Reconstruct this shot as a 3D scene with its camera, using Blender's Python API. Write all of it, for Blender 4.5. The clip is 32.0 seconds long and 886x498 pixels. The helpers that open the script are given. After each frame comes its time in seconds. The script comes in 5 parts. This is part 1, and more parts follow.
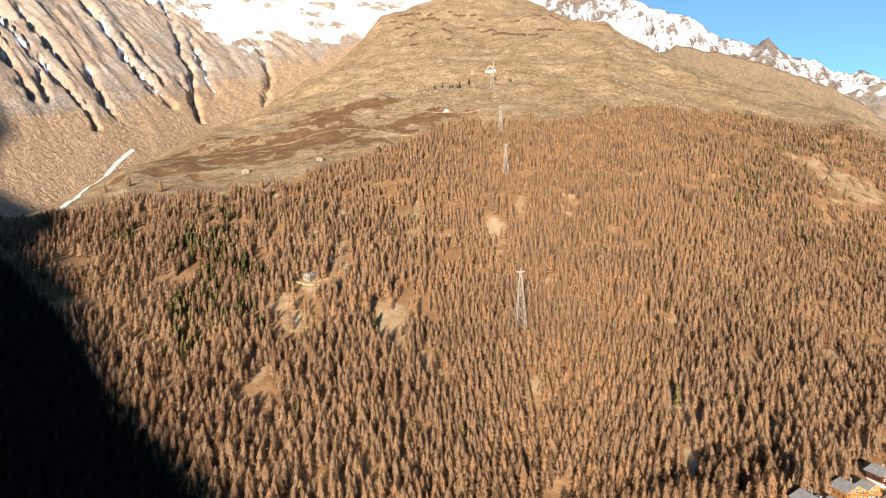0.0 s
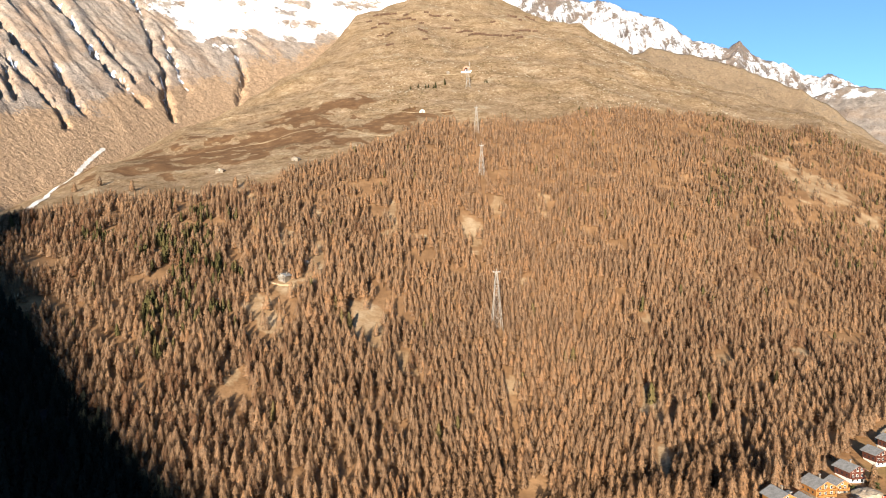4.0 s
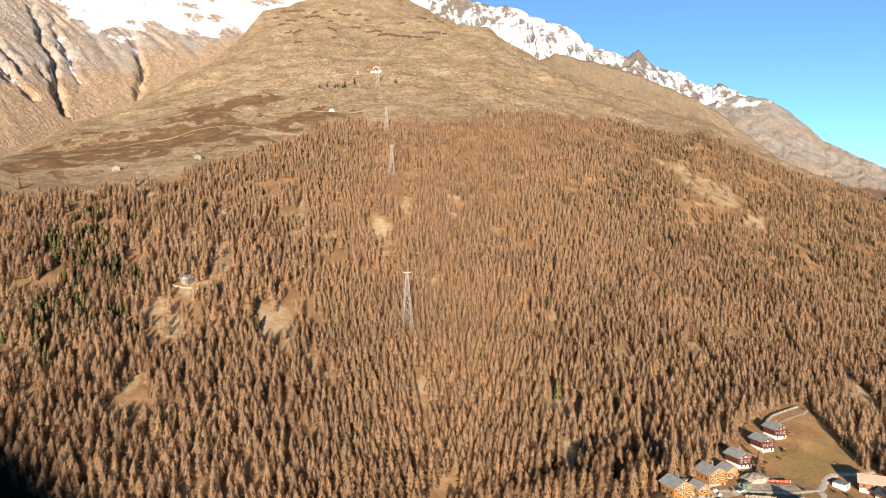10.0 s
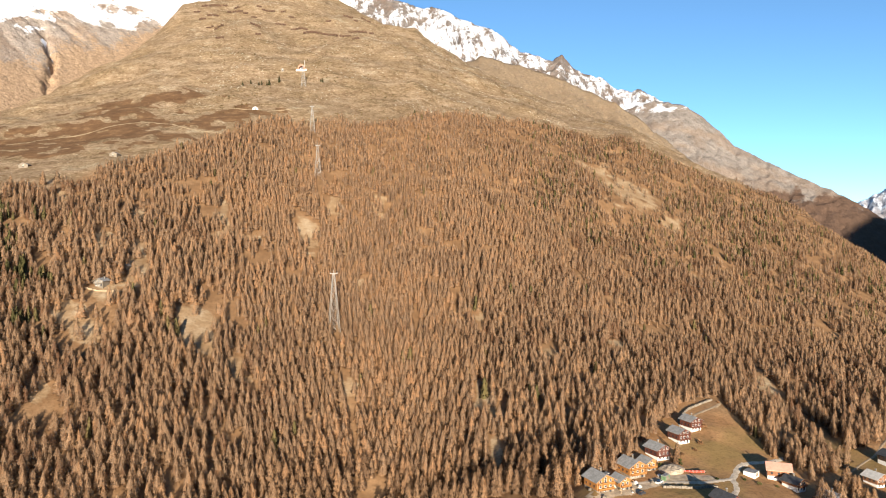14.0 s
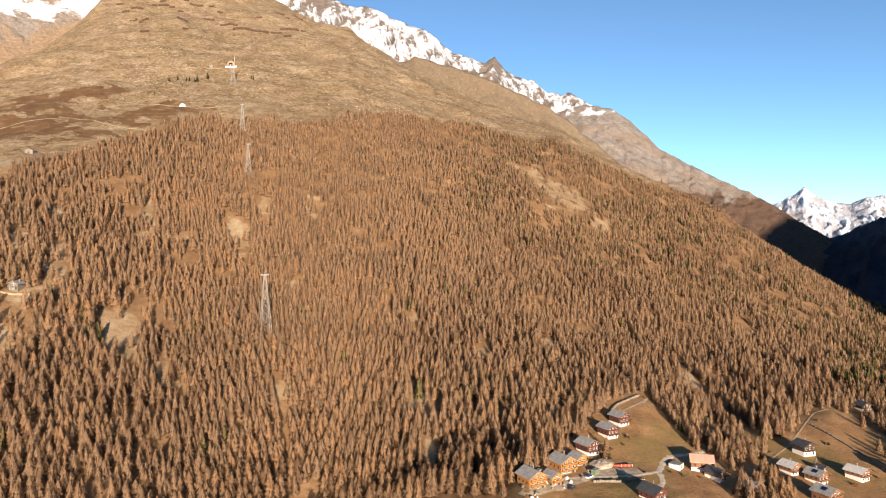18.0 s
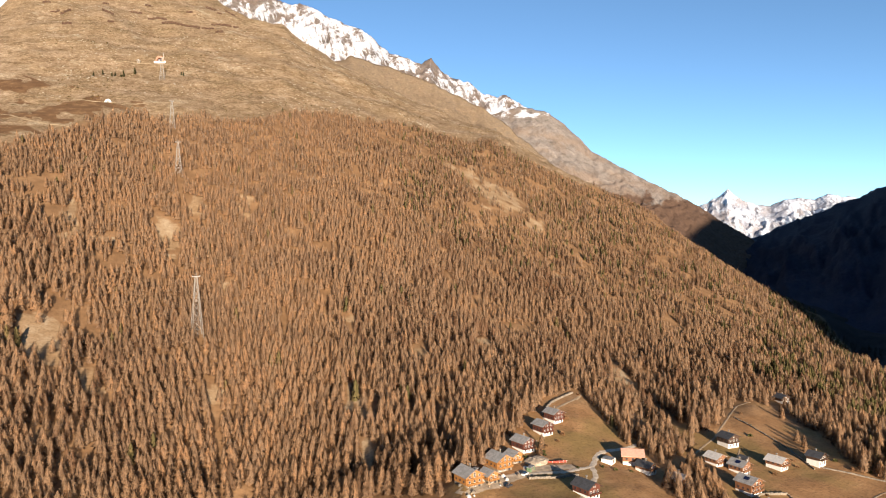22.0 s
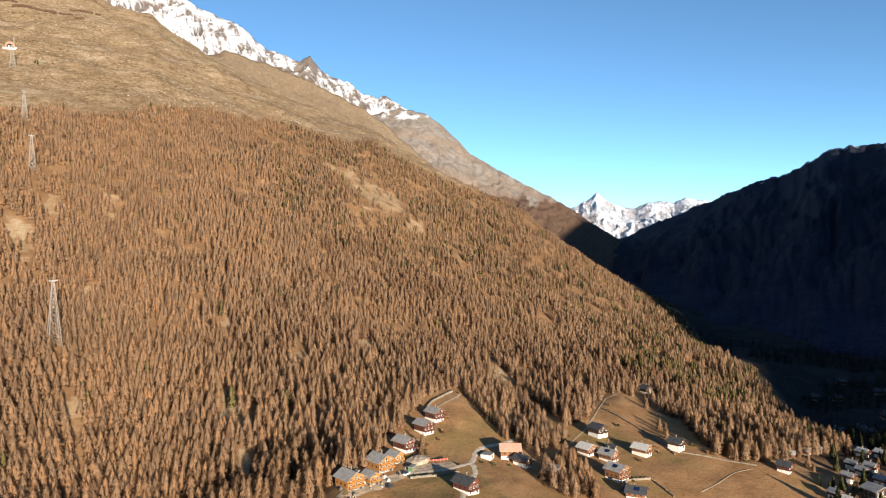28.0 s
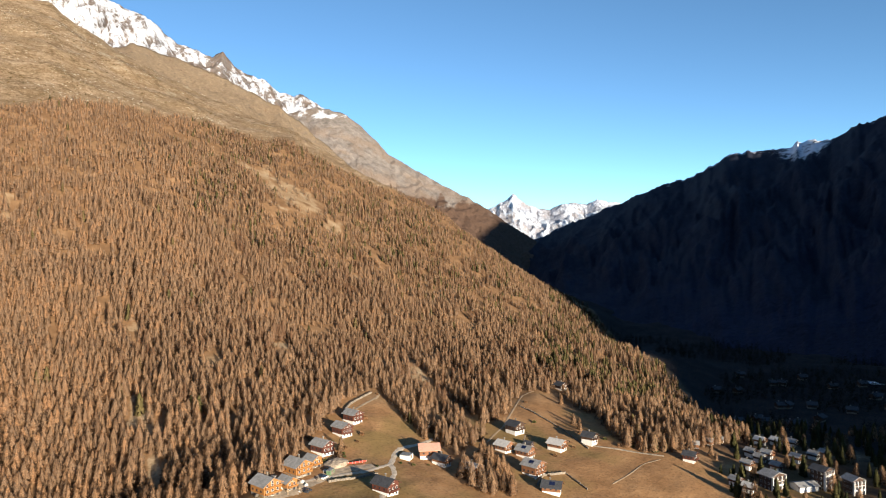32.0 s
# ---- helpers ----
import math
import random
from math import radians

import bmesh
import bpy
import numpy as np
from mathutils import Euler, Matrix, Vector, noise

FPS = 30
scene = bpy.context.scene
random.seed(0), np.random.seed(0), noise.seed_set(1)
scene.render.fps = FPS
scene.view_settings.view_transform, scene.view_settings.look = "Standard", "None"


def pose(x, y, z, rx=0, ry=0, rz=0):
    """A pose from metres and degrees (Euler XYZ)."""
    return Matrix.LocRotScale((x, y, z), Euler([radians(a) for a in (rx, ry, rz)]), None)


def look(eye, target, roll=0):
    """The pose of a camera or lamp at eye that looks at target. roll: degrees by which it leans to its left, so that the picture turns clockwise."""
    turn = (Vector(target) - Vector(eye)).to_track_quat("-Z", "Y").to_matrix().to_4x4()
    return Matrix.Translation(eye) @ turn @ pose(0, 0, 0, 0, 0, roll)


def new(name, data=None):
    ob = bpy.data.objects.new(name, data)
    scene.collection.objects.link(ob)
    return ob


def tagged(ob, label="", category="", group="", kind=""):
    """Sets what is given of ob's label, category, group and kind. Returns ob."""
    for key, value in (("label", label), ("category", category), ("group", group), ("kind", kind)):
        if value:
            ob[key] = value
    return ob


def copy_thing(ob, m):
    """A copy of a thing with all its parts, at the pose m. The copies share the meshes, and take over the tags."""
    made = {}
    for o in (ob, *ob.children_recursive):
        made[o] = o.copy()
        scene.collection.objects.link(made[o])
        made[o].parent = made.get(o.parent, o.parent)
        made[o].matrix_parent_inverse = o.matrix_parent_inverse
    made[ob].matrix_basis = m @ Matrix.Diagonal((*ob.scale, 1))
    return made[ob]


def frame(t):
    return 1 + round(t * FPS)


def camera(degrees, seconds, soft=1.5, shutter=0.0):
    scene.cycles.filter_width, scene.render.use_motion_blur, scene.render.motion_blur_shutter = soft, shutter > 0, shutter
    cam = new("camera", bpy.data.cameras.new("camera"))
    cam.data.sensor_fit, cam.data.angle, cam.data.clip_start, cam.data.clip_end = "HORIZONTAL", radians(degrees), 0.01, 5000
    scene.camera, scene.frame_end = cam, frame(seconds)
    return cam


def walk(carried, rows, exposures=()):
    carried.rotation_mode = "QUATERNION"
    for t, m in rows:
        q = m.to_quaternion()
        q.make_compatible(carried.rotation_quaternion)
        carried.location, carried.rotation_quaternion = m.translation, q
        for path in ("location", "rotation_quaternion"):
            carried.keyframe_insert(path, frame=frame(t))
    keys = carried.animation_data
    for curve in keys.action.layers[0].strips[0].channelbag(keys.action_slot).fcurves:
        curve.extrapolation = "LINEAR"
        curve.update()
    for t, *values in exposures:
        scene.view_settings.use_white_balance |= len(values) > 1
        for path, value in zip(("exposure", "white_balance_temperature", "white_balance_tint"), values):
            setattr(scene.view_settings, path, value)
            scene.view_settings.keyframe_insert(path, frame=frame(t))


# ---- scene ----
from mathutils.bvhtree import BVHTree

# ---- camera: hovers over the valley and turns to the right ----
EYE_Z = 130.0
cam = camera(64.01, 32.0, soft=1.1)
TURN = [(0.0, 0.00), (0.5, 0.25), (1.0, 0.53), (1.5, 0.78), (2.0, 1.02), (2.5, 1.24), (3.0, 1.46), (3.5, 1.67), (5.5, 3.02), (6.0, 3.42), (6.5, 3.92), (7.0, 4.69), (7.5, 5.42), (8.0, 6.18), (8.5, 6.94), (9.0, 7.70), (9.5, 8.41), (10.0, 9.17), (10.5, 9.92), (11.0, 10.66), (11.5, 11.37), (12.0, 12.10), (12.5, 12.85), (13.0, 13.59), (13.5, 14.30), (14.0, 15.04), (14.5, 15.72), (16.5, 18.39), (17.0, 19.06), (17.5, 19.71), (18.0, 20.37), (18.5, 21.03), (19.0, 21.69), (19.5, 22.36), (20.0, 22.99), (20.5, 23.64), (21.0, 24.30), (21.5, 24.93), (22.0, 25.48), (22.5, 26.06), (23.0, 26.64), (23.5, 27.23), (24.0, 27.87), (24.5, 28.75), (25.0, 29.69), (25.5, 30.61), (27.5, 34.28), (28.0, 35.10), (28.5, 35.93), (29.0, 36.76), (29.5, 37.56), (30.0, 38.38), (30.5, 39.22), (31.0, 40.05), (31.5, 40.85), (32.0, 41.68)]
walk(cam, [(t, pose(0, 0, EYE_Z, 88.743, 0, -a) @ pose(0, 0, 0, 0, 0, -0.454)) for t, a in TURN],
     [(0, 1.62, 6500, 9), (6, 1.58, 6420, 8), (13, 1.48, 6420, 8), (14.5, 1.46, 6440, 8), (16.5, 1.40, 6800, 13), (19, 1.34, 6800, 13), (24.5, 1.34, 6800, 13), (26.5, 1.33, 6560, 10), (29, 1.32, 6420, 8), (32, 1.32, 6420, 8)])

# ---- light: low sun behind the camera, clear sky ----
SUN_AZ, SUN_EL = 190.0, 8.7
world = bpy.data.worlds.new("sky")
scene.world = world
world.use_nodes = True
wn = world.node_tree.nodes
sky = wn.new("ShaderNodeTexSky")
sky.sky_type = "NISHITA"
sky.sun_disc = False
sky.sun_elevation, sky.sun_rotation = radians(SUN_EL), radians(SUN_AZ)
sky.altitude, sky.air_density, sky.dust_density, sky.ozone_density = 2500, 0.58, 0.0, 1.5
tint = wn.new("ShaderNodeMix")  # multiplies the sky colour, taking out mostly red
tint.data_type, tint.blend_type = "RGBA", "MULTIPLY"
tint.inputs[0].default_value, tint.inputs[7].default_value = 1.0, (0.79, 0.965, 0.95, 1)
world.node_tree.links.new(sky.outputs[0], tint.inputs[6])
world.node_tree.links.new(tint.outputs[2], wn["Background"].inputs[0])
wn["Background"].inputs[1].default_value = 0.102
sun = new("sun", bpy.data.lights.new("sun", "SUN"))
sun.data.energy, sun.data.angle, sun.data.color = 5.0, radians(0.53), (1.0, 0.86, 0.69)
a0 = radians(SUN_AZ - 180)
sun.matrix_world = look((0, 0, 900), (math.sin(a0) * 100, math.cos(a0) * 100, 900 - 100 * math.tan(radians(SUN_EL))))

# ---- plan of the land ----
# Columns by bearing in degrees (0 = north, y axis): distance in metres and slope angle to the eye in degrees.
LAND = {
    -100: [(300, -20), (600, -10), (1000, -4), (1300, 0), (2700, 2)],
    -60: [(300, -21), (600, -9), (900, -3), (1200, 0), (1600, 3), (2700, 5)],
    -32: [(343, -22.5), (371, -19.5), (418, -15), (477, -10.5), (542, -6.5), (640, -2), (760, 0.6), (860, 0.6), (1100, 0.5), (1500, 1), (2700, 3)],
    -24: [(343, -22.5), (371, -19.5), (418, -15), (477, -10.5), (542, -6.5), (640, -2), (760, 1.2), (830, 2.7), (1000, 4.4), (1120, 5.2), (1250, 4.6), (2700, 3)],
    -18: [(343, -22.5), (368, -19.8), (415, -15.3), (469, -11), (537, -6.8), (640, -2), (760, 1.5), (850, 3.2), (1050, 5.4), (1250, 7.3), (1400, 8.2), (1550, 7.6), (2700, 5)],
    -10: [(346, -22.5), (369, -20), (414, -15.6), (466, -11.5), (534, -7.2), (640, -2.2), (760, 2), (880, 5.3), (1080, 7.2), (1300, 9.6), (1550, 11.9), (1700, 12.4), (1850, 11.5), (2700, 7)],
    -5: [(354, -22.5), (377, -20), (422, -15.8), (473, -11.8), (539, -7.6), (633, -3.1), (750, 1), (870, 4.7), (1000, 7), (1180, 8.9), (1400, 11.9), (1700, 14.8), (1950, 16.9), (2100, 16.6), (2700, 11)],
    0: [(365, -22.5), (389, -20), (433, -16), (485, -12), (549, -8), (631, -4), (740, 0), (860, 4), (1000, 7), (1150, 9.3), (1400, 12.4), (1800, 16.4), (2050, 18.5), (2250, 18.2), (2700, 13)],
    5: [(365, -22.5), (389, -20), (433, -16), (485, -12), (549, -8), (631, -4), (740, 0), (860, 4), (1010, 7.2), (1160, 9.4), (1400, 12.4), (1800, 16.4), (2100, 19), (2300, 18.5), (2700, 14)],
    13: [(373, -22.5), (397, -20), (442, -16), (495, -12), (560, -8), (644, -4), (755, 0), (880, 4), (1080, 8), (1200, 9.5), (1400, 12), (1750, 15.4), (1850, 16.0), (2000, 15.2), (2700, 10)],
    20: [(390, -18.62), (440, -14.9), (500, -11.25), (570, -7.84), (660, -4.12), (770, -0.42), (900, 2.42), (1080, 5.92), (1350, 9.22), (1480, 10.43), (1650, 11.58), (1750, 11.91), (1900, 11.45), (2700, 7.67)],
    25: [(330, -21.35), (390, -17.7), (440, -14.59), (500, -11.48), (570, -8.97), (660, -6.05), (770, -2.69), (900, 0.73), (1080, 4.37), (1350, 7.86), (1480, 8.96), (1650, 9.68), (1750, 9.67), (1900, 8.93), (2700, 5.88)],
    27: [(345, -19.45), (390, -16.78), (440, -14.24), (500, -11.78), (570, -9.41), (660, -6.7), (770, -3.41), (900, -0.0), (1080, 3.73), (1350, 7.38), (1480, 8.46), (1650, 8.99), (1750, 8.85), (1900, 8.08), (2700, 5.13)],
    30: [(345, -20), (410, -16.2), (500, -12.4), (650, -8), (790, -4), (950, 0), (1150, 4), (1400, 7.2), (1550, 8.1), (1700, 7.9), (2700, 4)],
    36: [(330, -21), (400, -17.5), (455, -14.6), (520, -12.3), (690, -8.5), (860, -4.5), (1060, -0.5), (1250, 2.2), (1450, 4.2), (1600, 4.6), (1800, 4), (2700, 1)],
    42: [(330, -22), (430, -17), (560, -12.9), (740, -8.6), (940, -4.8), (1180, -1), (1400, 1), (1500, 1.2), (1700, 0.2), (2700, -2)],
    49: [(330, -23), (460, -16.6), (565, -12.9), (700, -10.4), (850, -8.5), (1050, -6), (1250, -4.2), (1350, -3.9), (1500, -4.6), (1700, -5), (2700, -3.3)],
    56: [(330, -24), (400, -20.2), (490, -15.9), (600, -13.6), (700, -12.1), (820, -10.3), (900, -9.2), (960, -9.0), (1060, -9), (1200, -8), (2700, -3.4)],
    63: [(330, -24.6), (400, -20.9), (500, -15.9), (560, -14.9), (640, -14.5), (680, -14.2), (760, -12.6), (1000, -9.5), (2700, -3.5)],
    75: [(330, -24.6), (400, -20.9), (510, -16.2), (700, -12.8), (1000, -9.2), (2700, -3.4)],
    110: [(330, -22), (600, -11), (1000, -5), (2700, 0)],
    180: [(330, -20), (600, -10), (1000, -4), (1300, 0), (2700, 0)],
    260: [(300, -20), (600, -10), (1000, -4), (1300, 0), (2700, 2)],
}
TREELINE = [(-40, 760), (-32, 780), (-28, 825), (-25, 840), (-20, 835), (-14, 830), (-10, 880), (-5, 985), (0.8, 1105), (5, 1110), (10, 1135), (18, 1290), (22, 1365), (30, 1370), (36, 1420), (42, 1620), (49, 1600), (52, 1400), (54.6, 1150), (57.1, 890), (59.6, 800), (61.6, 675), (64.3, 570), (67, 530), (80, 500)]


def hash01(i, j, seed):
    n = (i.astype(np.int64) * 374761393 + j.astype(np.int64) * 668265263 + seed * 1442695041) & 0xFFFFFFFF
    n = ((n ^ (n >> 13)) * 1274126177) & 0xFFFFFFFF
    return ((n ^ (n >> 16)) & 0xFFFFFF) / float(0xFFFFFF)


def vnoise(x, y, seed=0):
    """Smooth value noise in -1..1, one lattice cell a unit."""
    xi, yi = np.floor(x), np.floor(y)
    fx, fy = x - xi, y - yi
    fx, fy = fx * fx * (3 - 2 * fx), fy * fy * (3 - 2 * fy)
    a, b = hash01(xi, yi, seed), hash01(xi + 1, yi, seed)
    c, d = hash01(xi, yi + 1, seed), hash01(xi + 1, yi + 1, seed)
    return 2 * ((a + (b - a) * fx) * (1 - fy) + (c + (d - c) * fx) * fy) - 1


def fbm(x, y, octaves=4, seed=0, gain=0.5):
    total, amp = 0.0, 1.0
    for k in range(octaves):
        total = total + amp * vnoise(x * 2 ** k, y * 2 ** k, seed + 17 * k)
        amp *= gain
    return total


def land_z(x, y):
    """Height of the ground."""
    x, y = np.asarray(x, float), np.asarray(y, float)
    r, az = np.hypot(x, y), np.degrees(np.arctan2(x, y))
    az = np.where(az < -100, az + 360, az)
    keys = sorted(LAND)
    cols = []
    for k in keys:
        rr = np.array([0.0, 120.0] + [p[0] for p in LAND[k]])
        zz = np.array([-150.0, -150.0] + [p[0] * math.tan(radians(p[1])) for p in LAND[k]])
        cols.append(np.interp(r, rr, zz))
    cols = np.array(cols).reshape(len(keys), -1)
    i = np.clip(np.searchsorted(keys, az.ravel(), side="right") - 1, 0, len(keys) - 2)
    ka = np.array(keys, float)
    f = (az.ravel() - ka[i]) / (ka[i + 1] - ka[i])
    n = np.arange(f.size)
    z = (cols[i, n] * (1 - f) + cols[i + 1, n] * f).reshape(r.shape)
    rough = np.interp(r, [350, 700, 1200, 2000], [0.0, 2.5, 5.0, 9.0])
    z = z + rough * fbm(x / 90, y / 90, 4, 3) + 0.35 * fbm(x / 14, y / 14, 2, 5) + np.interp(r, [1120, 1300, 2000], [0.0, 2.2, 3.5]) * fbm(x / 30, y / 30, 3, 8)
    return z + EYE_Z



# Open patches in the forest: bearing, distance, half width in degrees, half depth in metres.
CLEARINGS = [(-4.3, 550, 1.37, 22), (-3.8, 528, 1.01, 12), (-1.3, 509, 1.14, 12), (-12.8, 567, 1.1, 24), (-10.6, 593, 0.91, 9), (4.4, 740, 0.64, 38), (6.6, 518, 0.91, 9), (7.4, 488, 0.55, 9), (-2.2, 751, 0.55, 18), (-0.9, 726, 1.92, 8), (-10.4, 683, 0.64, 30), (-8.4, 658, 0.64, 34), (-9, 610, 1.14, 8), (10, 798, 0.5, 34), (6.4, 812, 0.64, 32), (-2, 806, 0.5, 32), (15.2, 798, 0.64, 14), (8.6, 641, 0.64, 9), (-26.3, 653, 0.82, 11), (17.9, 484, 0.41, 19)]
CLEARINGS += [(-13.1, 810, 0.37, 25), (-8.1, 756, 0.46, 13), (27.5, 1163, 1.83, 34), (29.9, 1094, 1.83, 50), (26.2, 1169, 1.01, 30), (33, 1024, 0.91, 24), (23.6, 541, 1.01, 9), (34.9, 877, 0.55, 16), (39.6, 593, 0.64, 35), (41.2, 527, 0.6, 34), (17.9, 593, 0.64, 9), (29.1, 608, 0.73, 12), (-12, 541, 0.82, 15), (-15, 477, 0.73, 10), (18.8, 475, 0.37, 16), (19.2, 423, 0.55, 18), (-10.7, 583, 1.2, 13)]
PINES = [(52.6, 745, 3.2, 70), (57, 690, 2.0, 60), (-17.4, 726, 1.83, 29), (-23.8, 705, 1.01, 14), (-15.4, 571, 0.64, 26), (-19.6, 536, 1.6, 32), (-15.8, 618, 1.37, 23), (-22.4, 509, 0.82, 14), (-18.3, 656, 2.74, 55)]
HEATH = [(-15.7, 1108, 6.5, 85), (-10, 1108, 5.5, 73), (-1.9, 1124, 3.2, 42), (-6.4, 1288, 2.7, 38), (-19.8, 1031, 5, 30), (-3.7, 1115, 2.7, 30), (-9.6, 1239, 2.3, 50)]
MEADOW_A = [(110, 230), (145, 304), (180, 328), (208, 351), (238, 377), (267, 405), (303, 419), (298, 385), (283, 341), (287, 315), (259, 278), (255, 240), (230, 150)]
MEADOW_B = [(273, 305), (308, 317), (368, 350), (427, 384), (457, 373), (426, 309), (393, 267), (393, 235), (419, 218), (389, 192), (367, 150), (230, 150), (255, 240), (262, 253), (270, 274)]


def bearing(x, y):
    return np.hypot(x, y), np.degrees(np.arctan2(x, y))


def patches(x, y, table, ragged=0.35, seed=40, near=0.0):
    """1 inside the patches, fading to 0 at their ragged edges."""
    r, az = bearing(x, y)
    wob = ragged * fbm(x / 22, y / 22, 3, seed)
    best = np.zeros(np.shape(x))
    for a, d, ha, hd in table:
        d, hd = d - near / 2, hd + near / 2
        q = np.sqrt(((az - a) / ha) ** 2 + ((r - d) / hd) ** 2) + wob
        best = np.maximum(best, np.clip((1.15 - q) / 0.3, 0, 1))
    return best


def inside(x, y, poly):
    hit = np.zeros(np.shape(x), bool)
    for (x0, y0), (x1, y1) in zip(poly, poly[1:] + poly[:1]):
        if y0 != y1:
            hit ^= ((y0 > y) != (y1 > y)) & (x < (x1 - x0) * (y - y0) / (y1 - y0) + x0)
    return hit


def along(table, az):
    return np.interp(az, [p[0] for p in table], [p[1] for p in table])


def wooded(x, y):
    """True where the larch forest stands."""
    r, az = bearing(x, y)
    ok = r < along(TREELINE, az) + 18 * fbm(x / 40, y / 40, 3, 71)
    ok &= hash01(np.floor(x * 7), np.floor(y * 7), 5) > 0.86 * patches(x, y, CLEARINGS, 0.9, 40, 20.0)
    ok &= ~inside(x, y, MEADOW_A) & ~inside(x, y, MEADOW_B) & ~((az > 26) & (r < 305)) & ~((az > 58) & (r < along([(58, 470), (61, 480), (64, 520), (66, 600), (70, 700)], az)))
    cut = np.abs(az - along([(385, 7.9), (485, 7.3), (555, 6.3), (615, 6.0), (880, 5.1), (1070, 4.7)], r)) * r / 57.3
    ok &= ~((cut < 2.6 + 2.5 * fbm(x / 18, y / 18, 2, 77)) & ((r < 550) | (r > 800)))
    ok &= np.abs(az - along([(480, 44.3), (530, 42.4), (577, 40.5), (619, 39.1), (666, 38.1), (690, 37.6)], r)) * r / 57.3 > np.interp(r, [440, 500, 600, 700], [9, 7, 4, 2.5]) * ((r > 470) & (r < 700))
    ok &= np.hypot(x - 468, y - 375) > 15  # the clearing of the house in the wood
    return ok & (fbm(x / 16, y / 16, 2, 91) < np.interp(r, [500, 700, 900], [0.66, 0.5, 0.42]))


# -- end of plan --
def material(name, rough=0.9):
    m = bpy.data.materials.new(name)
    m.use_nodes = True
    m.node_tree.nodes["Principled BSDF"].inputs["Roughness"].default_value = rough
    m.node_tree.nodes["Principled BSDF"].inputs["Specular IOR Level"].default_value = 0.2
    return m


def simple(name, col, rough=0.8):
    m = material(name, rough)
    m.node_tree.nodes["Principled BSDF"].inputs["Base Color"].default_value = (*col, 1)
    return m


def mesh_from(name, verts, faces, mats=(), attrs=None):
    """A mesh from numpy arrays: verts n x 3, faces m x k (all with k corners)."""
    me = bpy.data.meshes.new(name)
    faces = np.asarray(faces, np.int32)
    k = faces.shape[1]
    me.vertices.add(len(verts))
    me.vertices.foreach_set("co", np.asarray(verts, np.float32).ravel())
    me.loops.add(faces.size)
    me.loops.foreach_set("vertex_index", faces.ravel())
    me.polygons.add(len(faces))
    me.polygons.foreach_set("loop_start", np.arange(0, faces.size, k, dtype=np.int32))
    me.update(calc_edges=True)
    for m in mats:
        me.materials.append(m)
    for key, val in (attrs or {}).items():
        val = np.asarray(val, np.float32)
        if val.ndim == 2:
            me.attributes.new(key, "FLOAT_VECTOR", "POINT").data.foreach_set("vector", val.ravel())
        else:
            me.attributes.new(key, "FLOAT", "POINT").data.foreach_set("value", val)
    return me


def grid_faces(nu, nv):
    i = np.arange(nu * nv).reshape(nu, nv)
    return np.stack([i[:-1, :-1], i[1:, :-1], i[1:, 1:], i[:-1, 1:]], -1).reshape(-1, 4)


